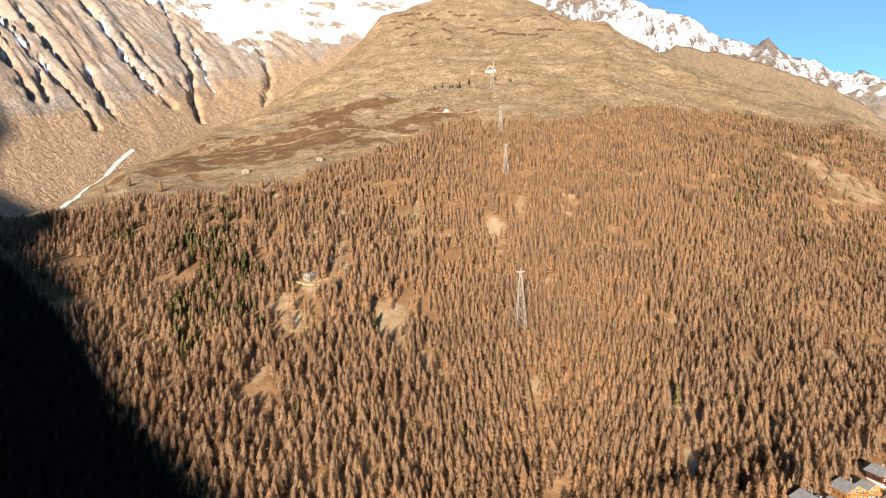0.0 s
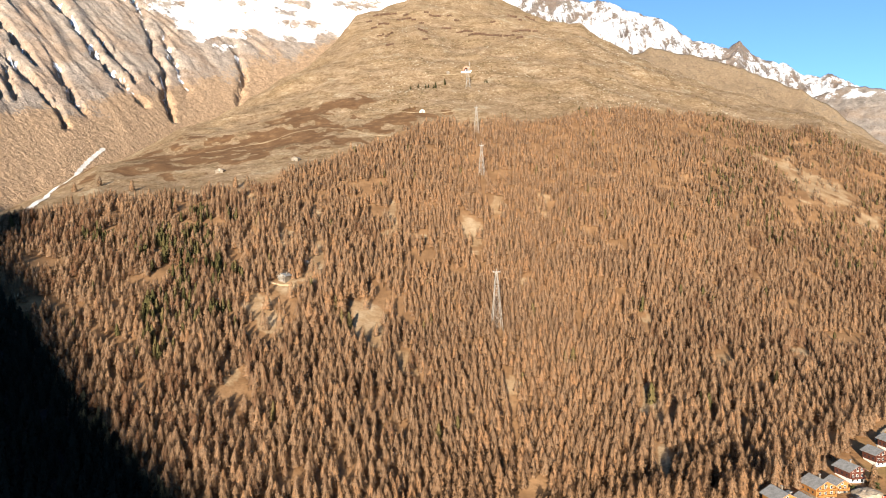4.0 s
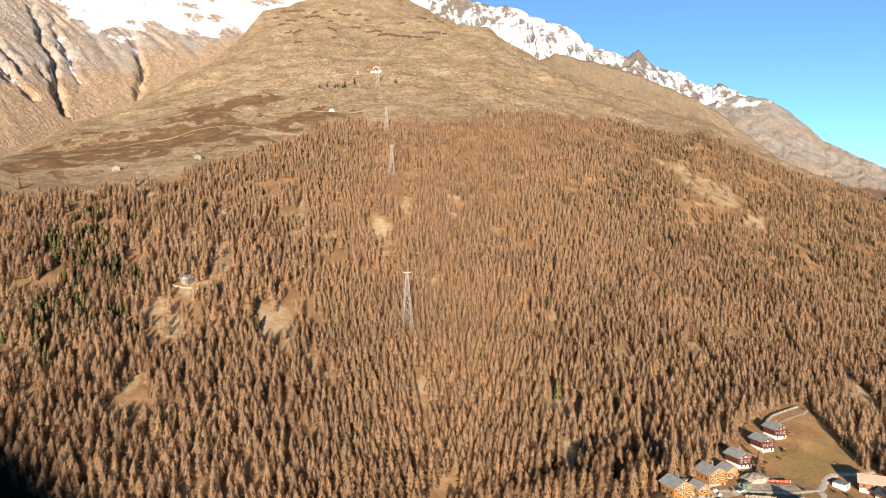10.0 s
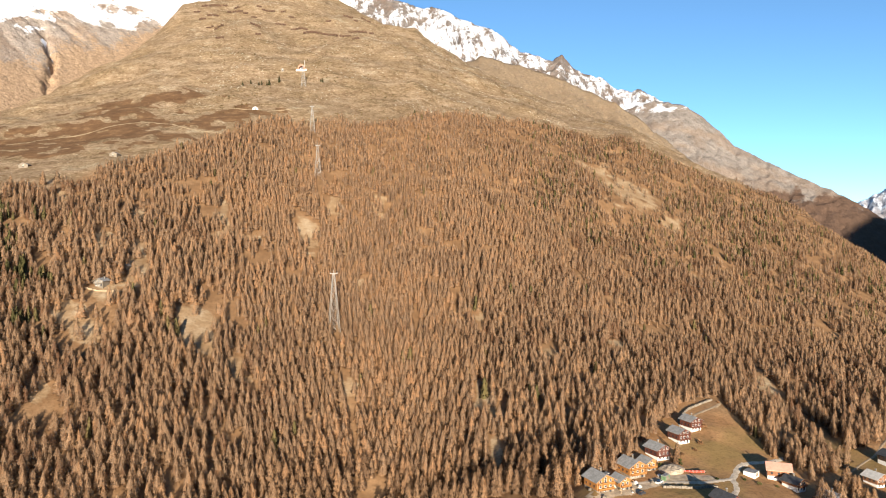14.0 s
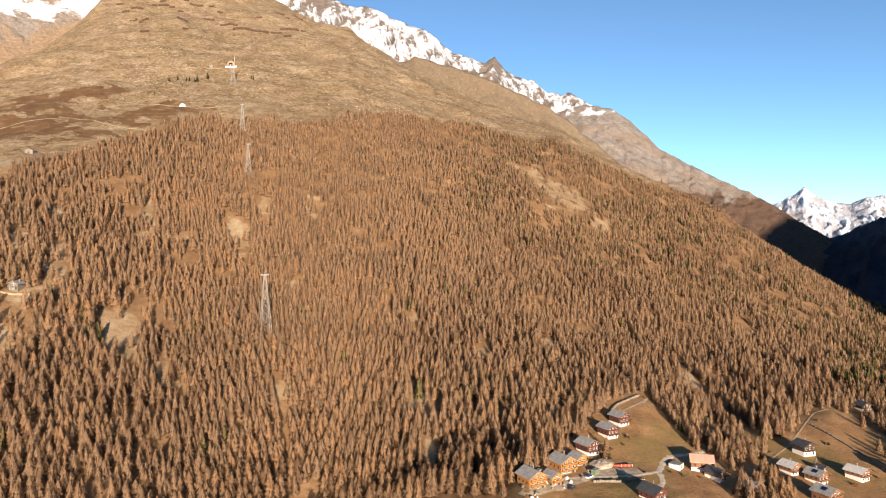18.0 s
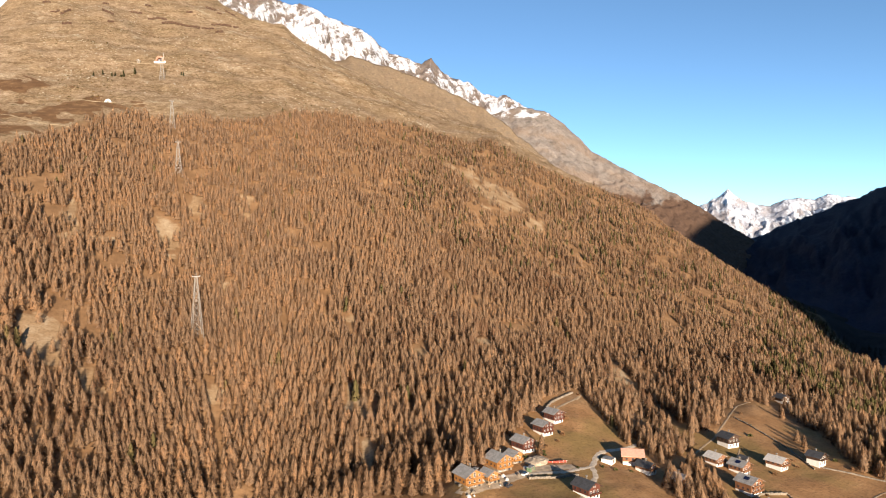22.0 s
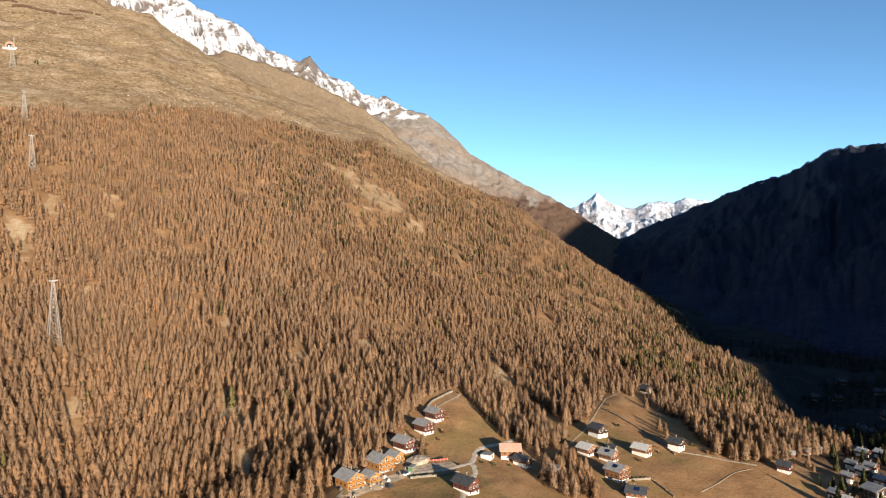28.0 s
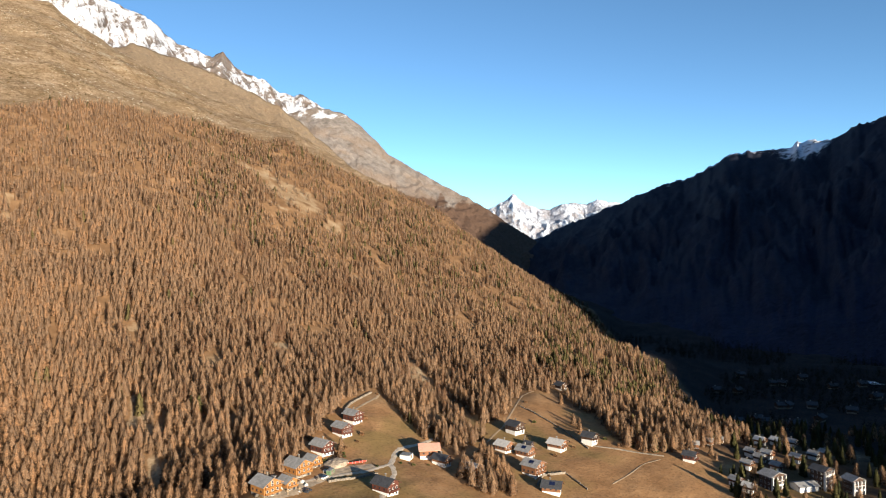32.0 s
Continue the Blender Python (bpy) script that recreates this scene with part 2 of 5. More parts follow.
class Shade:
    """Short hands for the nodes of one material."""

    def __init__(self, name, rough=0.9, spec=0.15):
        self.mat = bpy.data.materials.new(name)
        self.mat.use_nodes = True
        self.t = self.mat.node_tree
        self.out = self.t.nodes["Principled BSDF"]
        self.out.inputs["Roughness"].default_value = rough
        self.out.inputs["Specular IOR Level"].default_value = spec
        self.pos = self.t.nodes.new("ShaderNodeNewGeometry").outputs["Position"]

    def put(self, value, socket):
        if hasattr(value, "is_output"):
            self.t.links.new(value, socket)
        elif isinstance(value, tuple):
            socket.default_value = (*value, 1) if len(value) == 3 and len(socket.default_value) == 4 else value
        else:
            socket.default_value = value

    def attr(self, name):
        n = self.t.nodes.new("ShaderNodeAttribute")
        n.attribute_name = name
        return n.outputs["Fac"]

    def rand(self):
        return self.t.nodes.new("ShaderNodeObjectInfo").outputs["Random"]

    def scaled(self, sx, sy, sz):
        n = self.t.nodes.new("ShaderNodeMapping")
        n.inputs["Scale"].default_value = (sx, sy, sz)
        self.t.links.new(self.pos, n.inputs["Vector"])
        return n.outputs[0]

    def noise(self, scale, detail=4.0, rough=0.6, vec=None, twist=0.0):
        n = self.t.nodes.new("ShaderNodeTexNoise")
        n.inputs["Scale"].default_value, n.inputs["Detail"].default_value = scale, detail
        n.inputs["Roughness"].default_value, n.inputs["Distortion"].default_value = rough, twist
        self.t.links.new(vec or self.pos, n.inputs["Vector"])
        return n.outputs["Fac"]

    def cells(self, scale, vec=None):
        n = self.t.nodes.new("ShaderNodeTexVoronoi")
        n.inputs["Scale"].default_value = scale
        self.t.links.new(vec or self.pos, n.inputs["Vector"])
        return n.outputs["Distance"]

    def step(self, value, lo, hi):
        n = self.t.nodes.new("ShaderNodeMapRange")
        n.interpolation_type = "SMOOTHSTEP"
        self.put(value, n.inputs["Value"])
        n.inputs["From Min"].default_value, n.inputs["From Max"].default_value = lo, hi
        return n.outputs[0]

    def math(self, op, a, b=0.0):
        n = self.t.nodes.new("ShaderNodeMath")
        n.operation = op
        self.put(a, n.inputs[0]), self.put(b, n.inputs[1])
        return n.outputs[0]

    def mix(self, f, a, b):
        n = self.t.nodes.new("ShaderNodeMix")
        n.data_type = "RGBA"
        self.put(f, n.inputs[0]), self.put(a, n.inputs[6]), self.put(b, n.inputs[7])
        return n.outputs[2]

    def ramp(self, f, *stops):
        n = self.t.nodes.new("ShaderNodeValToRGB")
        e = n.color_ramp.elements
        while len(e) < len(stops):
            e.new(0.5)
        for k, (p, c) in zip(e, stops):
            k.position, k.color = p, (*c, 1)
        self.put(f, n.inputs[0])
        return n.outputs[0]

    def bump(self, height, strength=0.4, dist=1.0):
        n = self.t.nodes.new("ShaderNodeBump")
        n.inputs["Strength"].default_value, n.inputs["Distance"].default_value = strength, dist
        self.t.links.new(height, n.inputs["Height"])
        self.t.links.new(n.outputs[0], self.out.inputs["Normal"])

    def facing(self):
        """Soft crown shading: the outward direction of each spray as its normal."""
        a, n = self.t.nodes.new("ShaderNodeAttribute"), self.t.nodes.new("ShaderNodeVectorTransform")
        a.attribute_name = "lay"
        n.vector_type, n.convert_from, n.convert_to = "NORMAL", "OBJECT", "WORLD"
        self.t.links.new(a.outputs["Vector"], n.inputs[0])
        self.t.links.new(n.outputs[0], self.out.inputs["Normal"])

    def veil(self, colour, grain, lo, hi):
        """A thin veil of bare twigs: light scatters to both sides and passes between them."""
        n = self.t.nodes.new
        thin, both, clear, last = n("ShaderNodeBsdfTranslucent"), n("ShaderNodeMixShader"), n("ShaderNodeBsdfTransparent"), n("ShaderNodeMixShader")
        self.put(colour, thin.inputs["Color"])
        for socket in self.out.inputs["Normal"].links[:1]:
            self.t.links.new(socket.from_socket, thin.inputs["Normal"])
        both.inputs[0].default_value = 0.22
        self.t.links.new(self.out.outputs[0], both.inputs[1]), self.t.links.new(thin.outputs[0], both.inputs[2])
        cover = self.math("ADD", lo, self.math("MULTIPLY", self.step(self.noise(grain, 2, 0.6, self.scaled(0.8, 0.8, 1.3)), 0.38, 0.6), hi - lo))
        self.put(cover, last.inputs[0])
        self.t.links.new(clear.outputs[0], last.inputs[1]), self.t.links.new(both.outputs[0], last.inputs[2])
        self.t.links.new(last.outputs[0], self.t.nodes["Material Output"].inputs["Surface"])

    def done(self, colour):
        self.put(colour, self.out.inputs["Base Color"])
        return self.mat


# ---- materials of the land ----
def make_ground():
    g = Shade("dry_grass", 0.95, 0.05)
    fine, mid, wide = g.noise(0.6, 3), g.noise(0.06, 5, 0.65), g.noise(0.012, 4)
    band = g.noise(1.0, 6, 0.68, g.scaled(0.03, 0.03, 0.075), 0.8)
    grass = g.ramp(band, (0.32, (0.118, 0.076, 0.044)), (0.44, (0.188, 0.128, 0.077)), (0.54, (0.25, 0.176, 0.112)), (0.68, (0.34, 0.26, 0.178)))
    grass = g.mix(g.step(wide, 0.35, 0.7), grass, g.mix(0.5, grass, (0.22, 0.15, 0.08)))
    blot = g.noise(0.035, 6, 0.7, g.scaled(0.6, 0.6, 1.3))
    grass = g.mix(g.step(blot, 0.50, 0.66), grass, g.mix(0.65, grass, (0.10, 0.07, 0.036)))
    grass = g.mix(g.step(blot, 0.44, 0.33), grass, g.mix(0.6, grass, (0.36, 0.31, 0.22)))
    tuft = g.noise(0.16, 5, 0.72)
    grass = g.mix(g.step(tuft, 0.52, 0.64), grass, g.mix(0.62, grass, (0.085, 0.055, 0.028)))
    grass = g.mix(g.step(tuft, 0.46, 0.35), grass, g.mix(0.55, grass, (0.46, 0.36, 0.23)))
    speck = g.step(g.cells(0.17), 0.30, 0.12)
    grass = g.mix(g.math("MULTIPLY", speck, g.step(mid, 0.52, 0.66)), grass, (0.40, 0.35, 0.26))
    dark = g.step(g.cells(0.16), 0.30, 0.12)
    grass = g.mix(g.math("MULTIPLY", dark, g.step(mid, 0.55, 0.40)), grass, (0.09, 0.075, 0.03))
    grit = g.noise(0.33, 4, 0.7)
    grass = g.mix(g.step(grit, 0.54, 0.66), grass, g.mix(0.55, grass, (0.10, 0.058, 0.03)))
    grass = g.mix(g.step(grit, 0.45, 0.34), grass, g.mix(0.4, grass, (0.46, 0.36, 0.24)))
    heath = g.ramp(mid, (0.3, (0.085, 0.048, 0.026)), (0.55, (0.14, 0.08, 0.042)), (0.75, (0.25, 0.16, 0.085)))
    col = g.mix(g.step(g.math("ADD", g.attr("heath"), g.math("MULTIPLY", g.math("SUBTRACT", band, 0.5), 1.6)), 0.42, 0.62), grass, heath)
    floor_ = g.ramp(mid, (0.25, (0.12, 0.068, 0.035)), (0.5, (0.215, 0.124, 0.063)), (0.75, (0.315, 0.195, 0.104)))
    col = g.mix(g.attr("floor"), col, floor_)
    open_ = g.ramp(mid, (0.3, (0.225, 0.14, 0.073)), (0.5, (0.30, 0.205, 0.118)), (0.68, (0.40, 0.31, 0.205)))
    col = g.mix(g.step(g.math("ADD", g.attr("patch"), g.math("MULTIPLY", g.math("SUBTRACT", tuft, 0.5), 1.2)), 0.35, 0.8), col, open_)
    lawn = g.ramp(g.noise(0.05, 5, 0.7), (0.25, (0.215, 0.116, 0.053)), (0.45, (0.31, 0.17, 0.08)), (0.6, (0.37, 0.212, 0.102)), (0.8, (0.47, 0.287, 0.15)))
    lawn = g.mix(g.step(g.noise(0.016, 3), 0.48, 0.66), lawn, (0.25, 0.165, 0.068))
    col = g.mix(g.attr("lawn"), col, lawn)
    # near-black tone painted over the ground where the valley lies in shade
    col = g.mix(g.attr("valley_shade"), col, g.ramp(mid, (0.3, (0.009, 0.012, 0.016)), (0.7, (0.024, 0.024, 0.026))))
    col = g.mix(g.step(fine, 0.45, 0.75), col, g.mix(0.5, col, (0.10, 0.06, 0.03)))
    g.bump(g.math("ADD", mid, g.math("MULTIPLY", fine, 0.25)), 0.38, 2.0)
    return g.done(col)


def make_mountain(name, rock, grass, scale=0.02, streak=(1, 1, 0.25), snow_edge=(0.42, 0.58), snow=(0.86, 0.87, 0.9), relief=9):
    """Rock with grass by the attribute grass and snow by the attribute snow, edges broken by noise."""
    g = Shade(name, 0.9, 0.1)
    vec = g.scaled(*streak)
    a, b = g.noise(scale, 6, 0.68, vec, 0.4), g.noise(scale * 5, 5, 0.65, vec)
    col = g.ramp(g.math("ADD", g.math("MULTIPLY", a, 0.65), g.math("MULTIPLY", b, 0.35)), (0.32, tuple(c * 0.45 for c in rock)), (0.46, rock), (0.56, tuple(min(c * 1.35, 0.7) for c in rock)), (0.7, tuple(min(c * 1.75, 0.75) for c in rock)))
    col = g.mix(g.step(g.noise(scale * 0.35, 4, 0.6), 0.42, 0.62), col, g.mix(0.55, col, tuple(c * k for c, k in zip(rock, (1.15, 0.92, 0.72)))))
    spk = g.noise(scale * 9, 5, 0.72, g.scaled(1, 1, 0.8))
    col = g.mix(g.step(spk, 0.53, 0.64), col, g.mix(0.6, col, tuple(c * 0.25 for c in rock)))
    col = g.mix(g.step(spk, 0.45, 0.34), col, g.mix(0.45, col, tuple(min(c * 2.0, 0.6) for c in rock)))
    gr = g.ramp(b, (0.3, tuple(c * 0.6 for c in grass)), (0.55, grass), (0.75, tuple(min(c * 1.4, 0.6) for c in grass)))
    broken = g.math("MULTIPLY", g.math("SUBTRACT", g.math("ADD", g.math("MULTIPLY", a, 0.5), g.math("MULTIPLY", b, 0.5)), 0.5), 1.6)
    col = g.mix(g.step(g.math("ADD", g.attr("grass"), broken), 0.4, 0.6), col, gr)
    col = g.mix(g.step(g.math("ADD", g.attr("snow"), broken), *snow_edge), col, snow)
    g.bump(g.math("ADD", g.math("ADD", a, g.math("MULTIPLY", b, 0.5)), g.math("MULTIPLY", g.noise(scale * 10, 5, 0.65), 0.2)), 0.8, relief)
    return g.done(col)


def make_leaf(name, stops, patchy=0.15, soft=False, bough=0.0, grain=0.0):
    """Foliage: tone by tree, by patch of forest and by bough; pale bark on the stems."""
    g = Shade(name, 0.9, 0.05)
    tone = g.math("ADD", g.math("MULTIPLY", g.attr("tone"), 1 - patchy), g.math("MULTIPLY", g.step(g.noise(0.02, 3), 0.3, 0.7), patchy))
    if bough:
        isle = g.t.nodes.new("ShaderNodeNewGeometry").outputs["Random Per Island"]
        tone = g.math("ADD", tone, g.math("MULTIPLY", g.math("SUBTRACT", isle, 0.5), bough))
    col = g.ramp(tone, *stops)
    if soft:
        g.facing()
    col = g.mix(g.step(g.noise(0.5, 3), 0.4, 0.7), col, g.mix(0.15, col, (0.05, 0.03, 0.02)))
    if grain:
        col = g.mix(g.attr("bark"), col, (0.24, 0.175, 0.13))
        g.veil(col, grain, 0.2, 0.68)
    return g.done(col)


ground_mat = make_ground()
west_mat = make_mountain("west_rock", (0.255, 0.213, 0.18), (0.34, 0.235, 0.152), 0.03, (1, 1, 0.8), snow=(0.78, 0.80, 0.84))
snow_mat = make_mountain("snow_rock", (0.15, 0.125, 0.11), (0.24, 0.17, 0.09), 0.04, (1, 1, 0.6), snow=(0.60, 0.61, 0.64))
grey_mat = make_mountain("grey_slope", (0.185, 0.16, 0.14), (0.105, 0.066, 0.046), 0.024, (1, 1, 0.6), snow=(0.60, 0.62, 0.66))
shoulder_mat = make_mountain("grass_shoulder", (0.19, 0.15, 0.11), (0.205, 0.15, 0.098), 0.03, (1, 1, 1))
# dark forest; the near-black blue also puts shade and haze into the colour
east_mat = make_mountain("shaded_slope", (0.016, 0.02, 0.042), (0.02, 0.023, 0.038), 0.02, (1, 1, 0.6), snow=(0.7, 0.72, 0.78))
# blue-grey rock and snow: the haze over the far peaks put into colour
far_mat = make_mountain("far_hazed_snow", (0.25, 0.265, 0.31), (0.2, 0.18, 0.16), 0.016, (1, 1, 0.7), snow=(0.52, 0.56, 0.63))
larch_mat = make_leaf("bare_larch", [(0.0, (0.157, 0.079, 0.045)), (0.25, (0.223, 0.128, 0.075)), (0.55, (0.285, 0.187, 0.118)), (0.85, (0.347, 0.219, 0.132)), (1.0, (0.40, 0.226, 0.12))], soft=True, bough=0.5, grain=2.6)
pine_mat = make_leaf("green_pine", [(0.0, (0.03, 0.03, 0.012)), (0.5, (0.068, 0.062, 0.025)), (1.0, (0.125, 0.092, 0.04))], soft=True, bough=0.4)
# near-black foliage: the valley's shade put into the tree colour
shade_spruce_mat = make_leaf("shaded_spruce", [(0.0, (0.008, 0.010, 0.008)), (1.0, (0.018, 0.021, 0.015))])
bark_mat = make_leaf("larch_bark", [(0.0, (0.10, 0.075, 0.055)), (1.0, (0.22, 0.17, 0.12))])

# ---- ground ----
azs = np.radians(np.concatenate([np.arange(-100, -42, 2.0), np.arange(-42, 84, 0.29), np.arange(84, 260.1, 4.0)]))
rs = np.concatenate([[0.0, 40, 80], np.geomspace(120, 2700, 330)])
A, R = np.meshgrid(azs, rs, indexing="ij")
X, Y = R * np.sin(A), R * np.cos(A)
gx, gy = X.ravel(), Y.ravel()
gr, ga = bearing(gx, gy)
strip = np.abs(ga - along([(480, 44.3), (530, 42.4), (577, 40.5), (619, 39.1), (666, 38.1), (690, 37.6)], gr)) * gr / 57.3
strip = 0.5 * np.clip(1.6 - strip / 7, 0, 1) * (gr > 450) * (gr < 700)
patch = np.maximum(0.6 * strip, 0) + 0.8 * patches(gx, gy, CLEARINGS, 0.8)
lawn = np.clip((along([(24, 300), (30, 520), (44, 520), (50, 600), (58, 500), (66, 500), (80, 480)], ga) - gr) / 40, 0, 1) * np.clip((ga - 24) / 3, 0, 1)
under = np.clip((along(TREELINE, ga) + 10 - gr) / 25, 0, 1) * (1 - lawn)
gv = np.stack([gx, gy, land_z(gx, gy)], -1)
# one mask paints shade: right valley floor, left valley bottom, between village houses
ground = new("ground", mesh_from("ground", gv, grid_faces(len(azs), len(rs))[:, ::-1], [ground_mat], {"patch": np.clip(patch, 0, 1) * (1 - lawn), "lawn": lawn, "floor": under, "valley_shade": 0.72 * np.clip((gr - along([(60, 500), (63, 480), (66, 455), (70, 430), (80, 420)], ga)) / 20, 0, 1) * (ga > 61) * (ga < 84) * (~inside(gx, gy, MEADOW_B)) * (0.65 + 0.5 * fbm(gx / 14, gy / 14, 3, 47)) + np.clip((gr - along([(45, 3000), (50, 1480), (52, 1420), (54.6, 1165), (57.1, 905), (59.6, 815), (61.6, 690), (64.3, 590), (67, 550), (75, 530)], ga)) / 40, 0, 1) * (ga > 45) * (ga < 130) + np.clip((along([(-60, 700), (-38, 680), (-32, 640), (-29, 560), (-27, 490), (-23.6, 420), (-20.5, 370), (-17, 330)], ga) - gr) / 30, 0, 1) * (ga < -17) * (ga > -90), "heath": patches(gx, gy, HEATH, 1.1, 44) * (1 - under)}))
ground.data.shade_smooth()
tagged(ground, "dry tan alpine grass, heath and forest floor of a mountainside", "ground", kind="structure")


def massif(name, mat, foot, crest, label, back=400, rows=80, step=0.2, rough=30, seed=0, lean=0.0, jag=6, freq=0.55, depth=0.5, cover=None, carve=False):
    """A mountainside: foot rows (bearing, distance, height over the eye), crest rows (bearing, distance, angle).
    lean: degrees by which its gullies drift on the way up. cover(az, s, el, wild) gives grass and snow."""
    s = np.linspace(0, 1, rows)[None]
    lane = np.arange(foot[0][0] + min(lean, 0), foot[-1][0] + max(lean, 0) + 0.01, step)
    az = np.clip(lane[:, None] - lean * s, foot[0][0], foot[-1][0])
    fr, fz = (np.interp(az, [p[0] for p in foot], [p[k] for p in foot]) for k in (1, 2))
    cr, ce = (np.interp(az, [p[0] for p in crest], [p[k] for p in crest]) for k in (1, 2))
    cz = cr * np.tan(np.radians(ce))
    r = fr + (cr - fr) * s
    z = fz + (cz - fz) * s
    edge = np.sin(np.pi * np.clip(s, 0, 1)) ** 0.6
    q, up = az + lean * s, s * 3.0 + 0 * az
    q = q + 0.6 * fbm(q * 0.35, up * 1.3, 3, seed + 8)
    rid = 1 - 2 * np.abs(fbm(q * freq, up * 0.8, 6, seed, 0.6))
    rid = rid * (0.35 + 0.9 * np.clip(0.5 + fbm(q * freq * 0.6, up * 1.4, 2, seed + 31), 0, 1))
    lump = fbm(q * freq * 1.3, up * 2.2, 6, seed + 5, 0.62)
    z = z + rough * np.interp(s, [0, 0.12, 0.35, 0.5], [0.1, 0.25, 0.8, 1.0]) * edge * (depth * (rid - 0.3) + (1 - depth) * lump) + jag * fbm(az * 2.2, az * 0 + seed, 5, seed + 3, 0.65) * s ** 3
    if carve:
        z = z - 34 * gullies(az, np.degrees(np.arctan2(z, r)), 0.2) * np.clip(0.8 + 0.8 * fbm(az * 1.2, s * 8 + 0 * az, 3, 84), 0.1, 1.2)
    end, last = np.radians(az[:, -1:]), cr[:, -1:] + back
    bx, by = last * np.sin(end), last * np.cos(end)
    x, y = r * np.sin(np.radians(az)), r * np.cos(np.radians(az))
    el = np.degrees(np.arctan2(z, r))
    grass, snow = cover(az, s + 0 * r, el, rid)
    pad = lambda a: np.hstack([a, a[:, -1:]]).ravel()
    x, y, z = np.hstack([x, bx]), np.hstack([y, by]), np.hstack([z, cz[:, -1:] - back * 0.9])
    v = np.stack([x, y, z + EYE_Z], -1).reshape(-1, 3)
    ob = new(name, mesh_from(name, v, grid_faces(len(lane), rows + 1)[:, ::-1], [mat], {"grass": pad(grass), "snow": pad(snow)}))
    ob.data.shade_smooth()
    return tagged(ob, label, "mountain", kind="structure")


def ramp01(v, lo, hi):
    return np.clip((v - lo) / (hi - lo), 0, 1)


# snow-filled gullies of the western face: bearing and slope angle down each bed
GULLIES = [[(-34.5, 17.8), (-31.7, 14.7), (-29.9, 12.6), (-27.7, 10.7), (-25.8, 8.0)], [(-30.4, 15.3), (-29.1, 13.7), (-27.7, 12.0)], [(-33.5, 15.0), (-31.8, 13.0), (-31.0, 11.8)], [(-27.4, 17.2), (-25.4, 15.2), (-23.9, 13.0), (-22.1, 11.1), (-20.7, 9.6)], [(-23.7, 14.3), (-22.5, 12.9), (-21.3, 11.4)], [(-26.5, 11.9), (-25.7, 10.4), (-24.9, 8.9)]]
GULLIES += [[(-20.6, 15.8), (-20.2, 13.8), (-19.4, 12.6), (-19.2, 10.0), (-18.7, 8.7)], [(-19.4, 14.8), (-18.4, 12.8), (-17.7, 10.7)], [(-21.8, 17.8), (-20.6, 15.7)], [(-14.3, 14.6), (-13.7, 12.2), (-14.0, 10.1)], [(-29.5, 11.4), (-29.0, 9.7)], [(-30.6, 10.8), (-29.8, 9.7)], [(-20.2, 11.8), (-19.2, 10.2)]]


def gullies(az, el, wide=0.12):
    """1 in the beds of the gullies, fading to 0 at their banks."""
    a, e = az + 0.2 * fbm(az * 2.2, el * 2.2, 5, 81, 0.65), el + 0.18 * fbm(az * 2.4, el * 2.4, 5, 82, 0.65)
    best = np.full(np.shape(az), 99.0)
    for line in GULLIES:
        for (a0_, e0), (a1, e1) in zip(line, line[1:]):
            k = np.clip(((a - a0_) * (a1 - a0_) + (e - e0) * (e1 - e0)) / ((a1 - a0_) ** 2 + (e1 - e0) ** 2), 0, 1)
            best = np.minimum(best, np.hypot(a - a0_ - k * (a1 - a0_), e - e0 - k * (e1 - e0)))
    return np.clip(1.4 - best / wide, 0, 1)


def west_cover(az, s, el, rid):
    line = np.interp(az, [-40, -26, -22.8, -21, -19.6, -18.3, -16, -14.5, -13, -10, 0, 12], [22, 19, 17.0, 16.5, 15.8, 14.9, 14.3, 14.1, 14.6, 14.8, 15, 15])
    line = line + 0.5 * fbm(az * 0.9, el * 0.9, 4, 86)
    snow = ramp01(el, line - 0.5, line + 0.7) * (0.84 - 0.55 * np.clip(fbm(az * 0.55, el * 1.3, 4, 87) + 0.1, 0, 1))
    drift = ramp01(fbm(az * 1.2, el * 1.2, 3, 88), -0.35, 0.25)
    gully = gullies(az + 0.14, el, 0.17) * drift * (0.45 + 0.35 * ramp01(el, 9, 12))
    low, high = np.interp(az, [-35, -24, -14, -5], [7, 8, 10.5, 14.5]), np.interp(az, [-35, -24, -14, -5], [10, 10.5, 13.5, 17])
    grass = 0.95 - ramp01(el + 0.8 * fbm(az * 0.7, el * 0.7, 4, 89), low, high) * 0.75
    return grass, np.maximum(snow, gully)



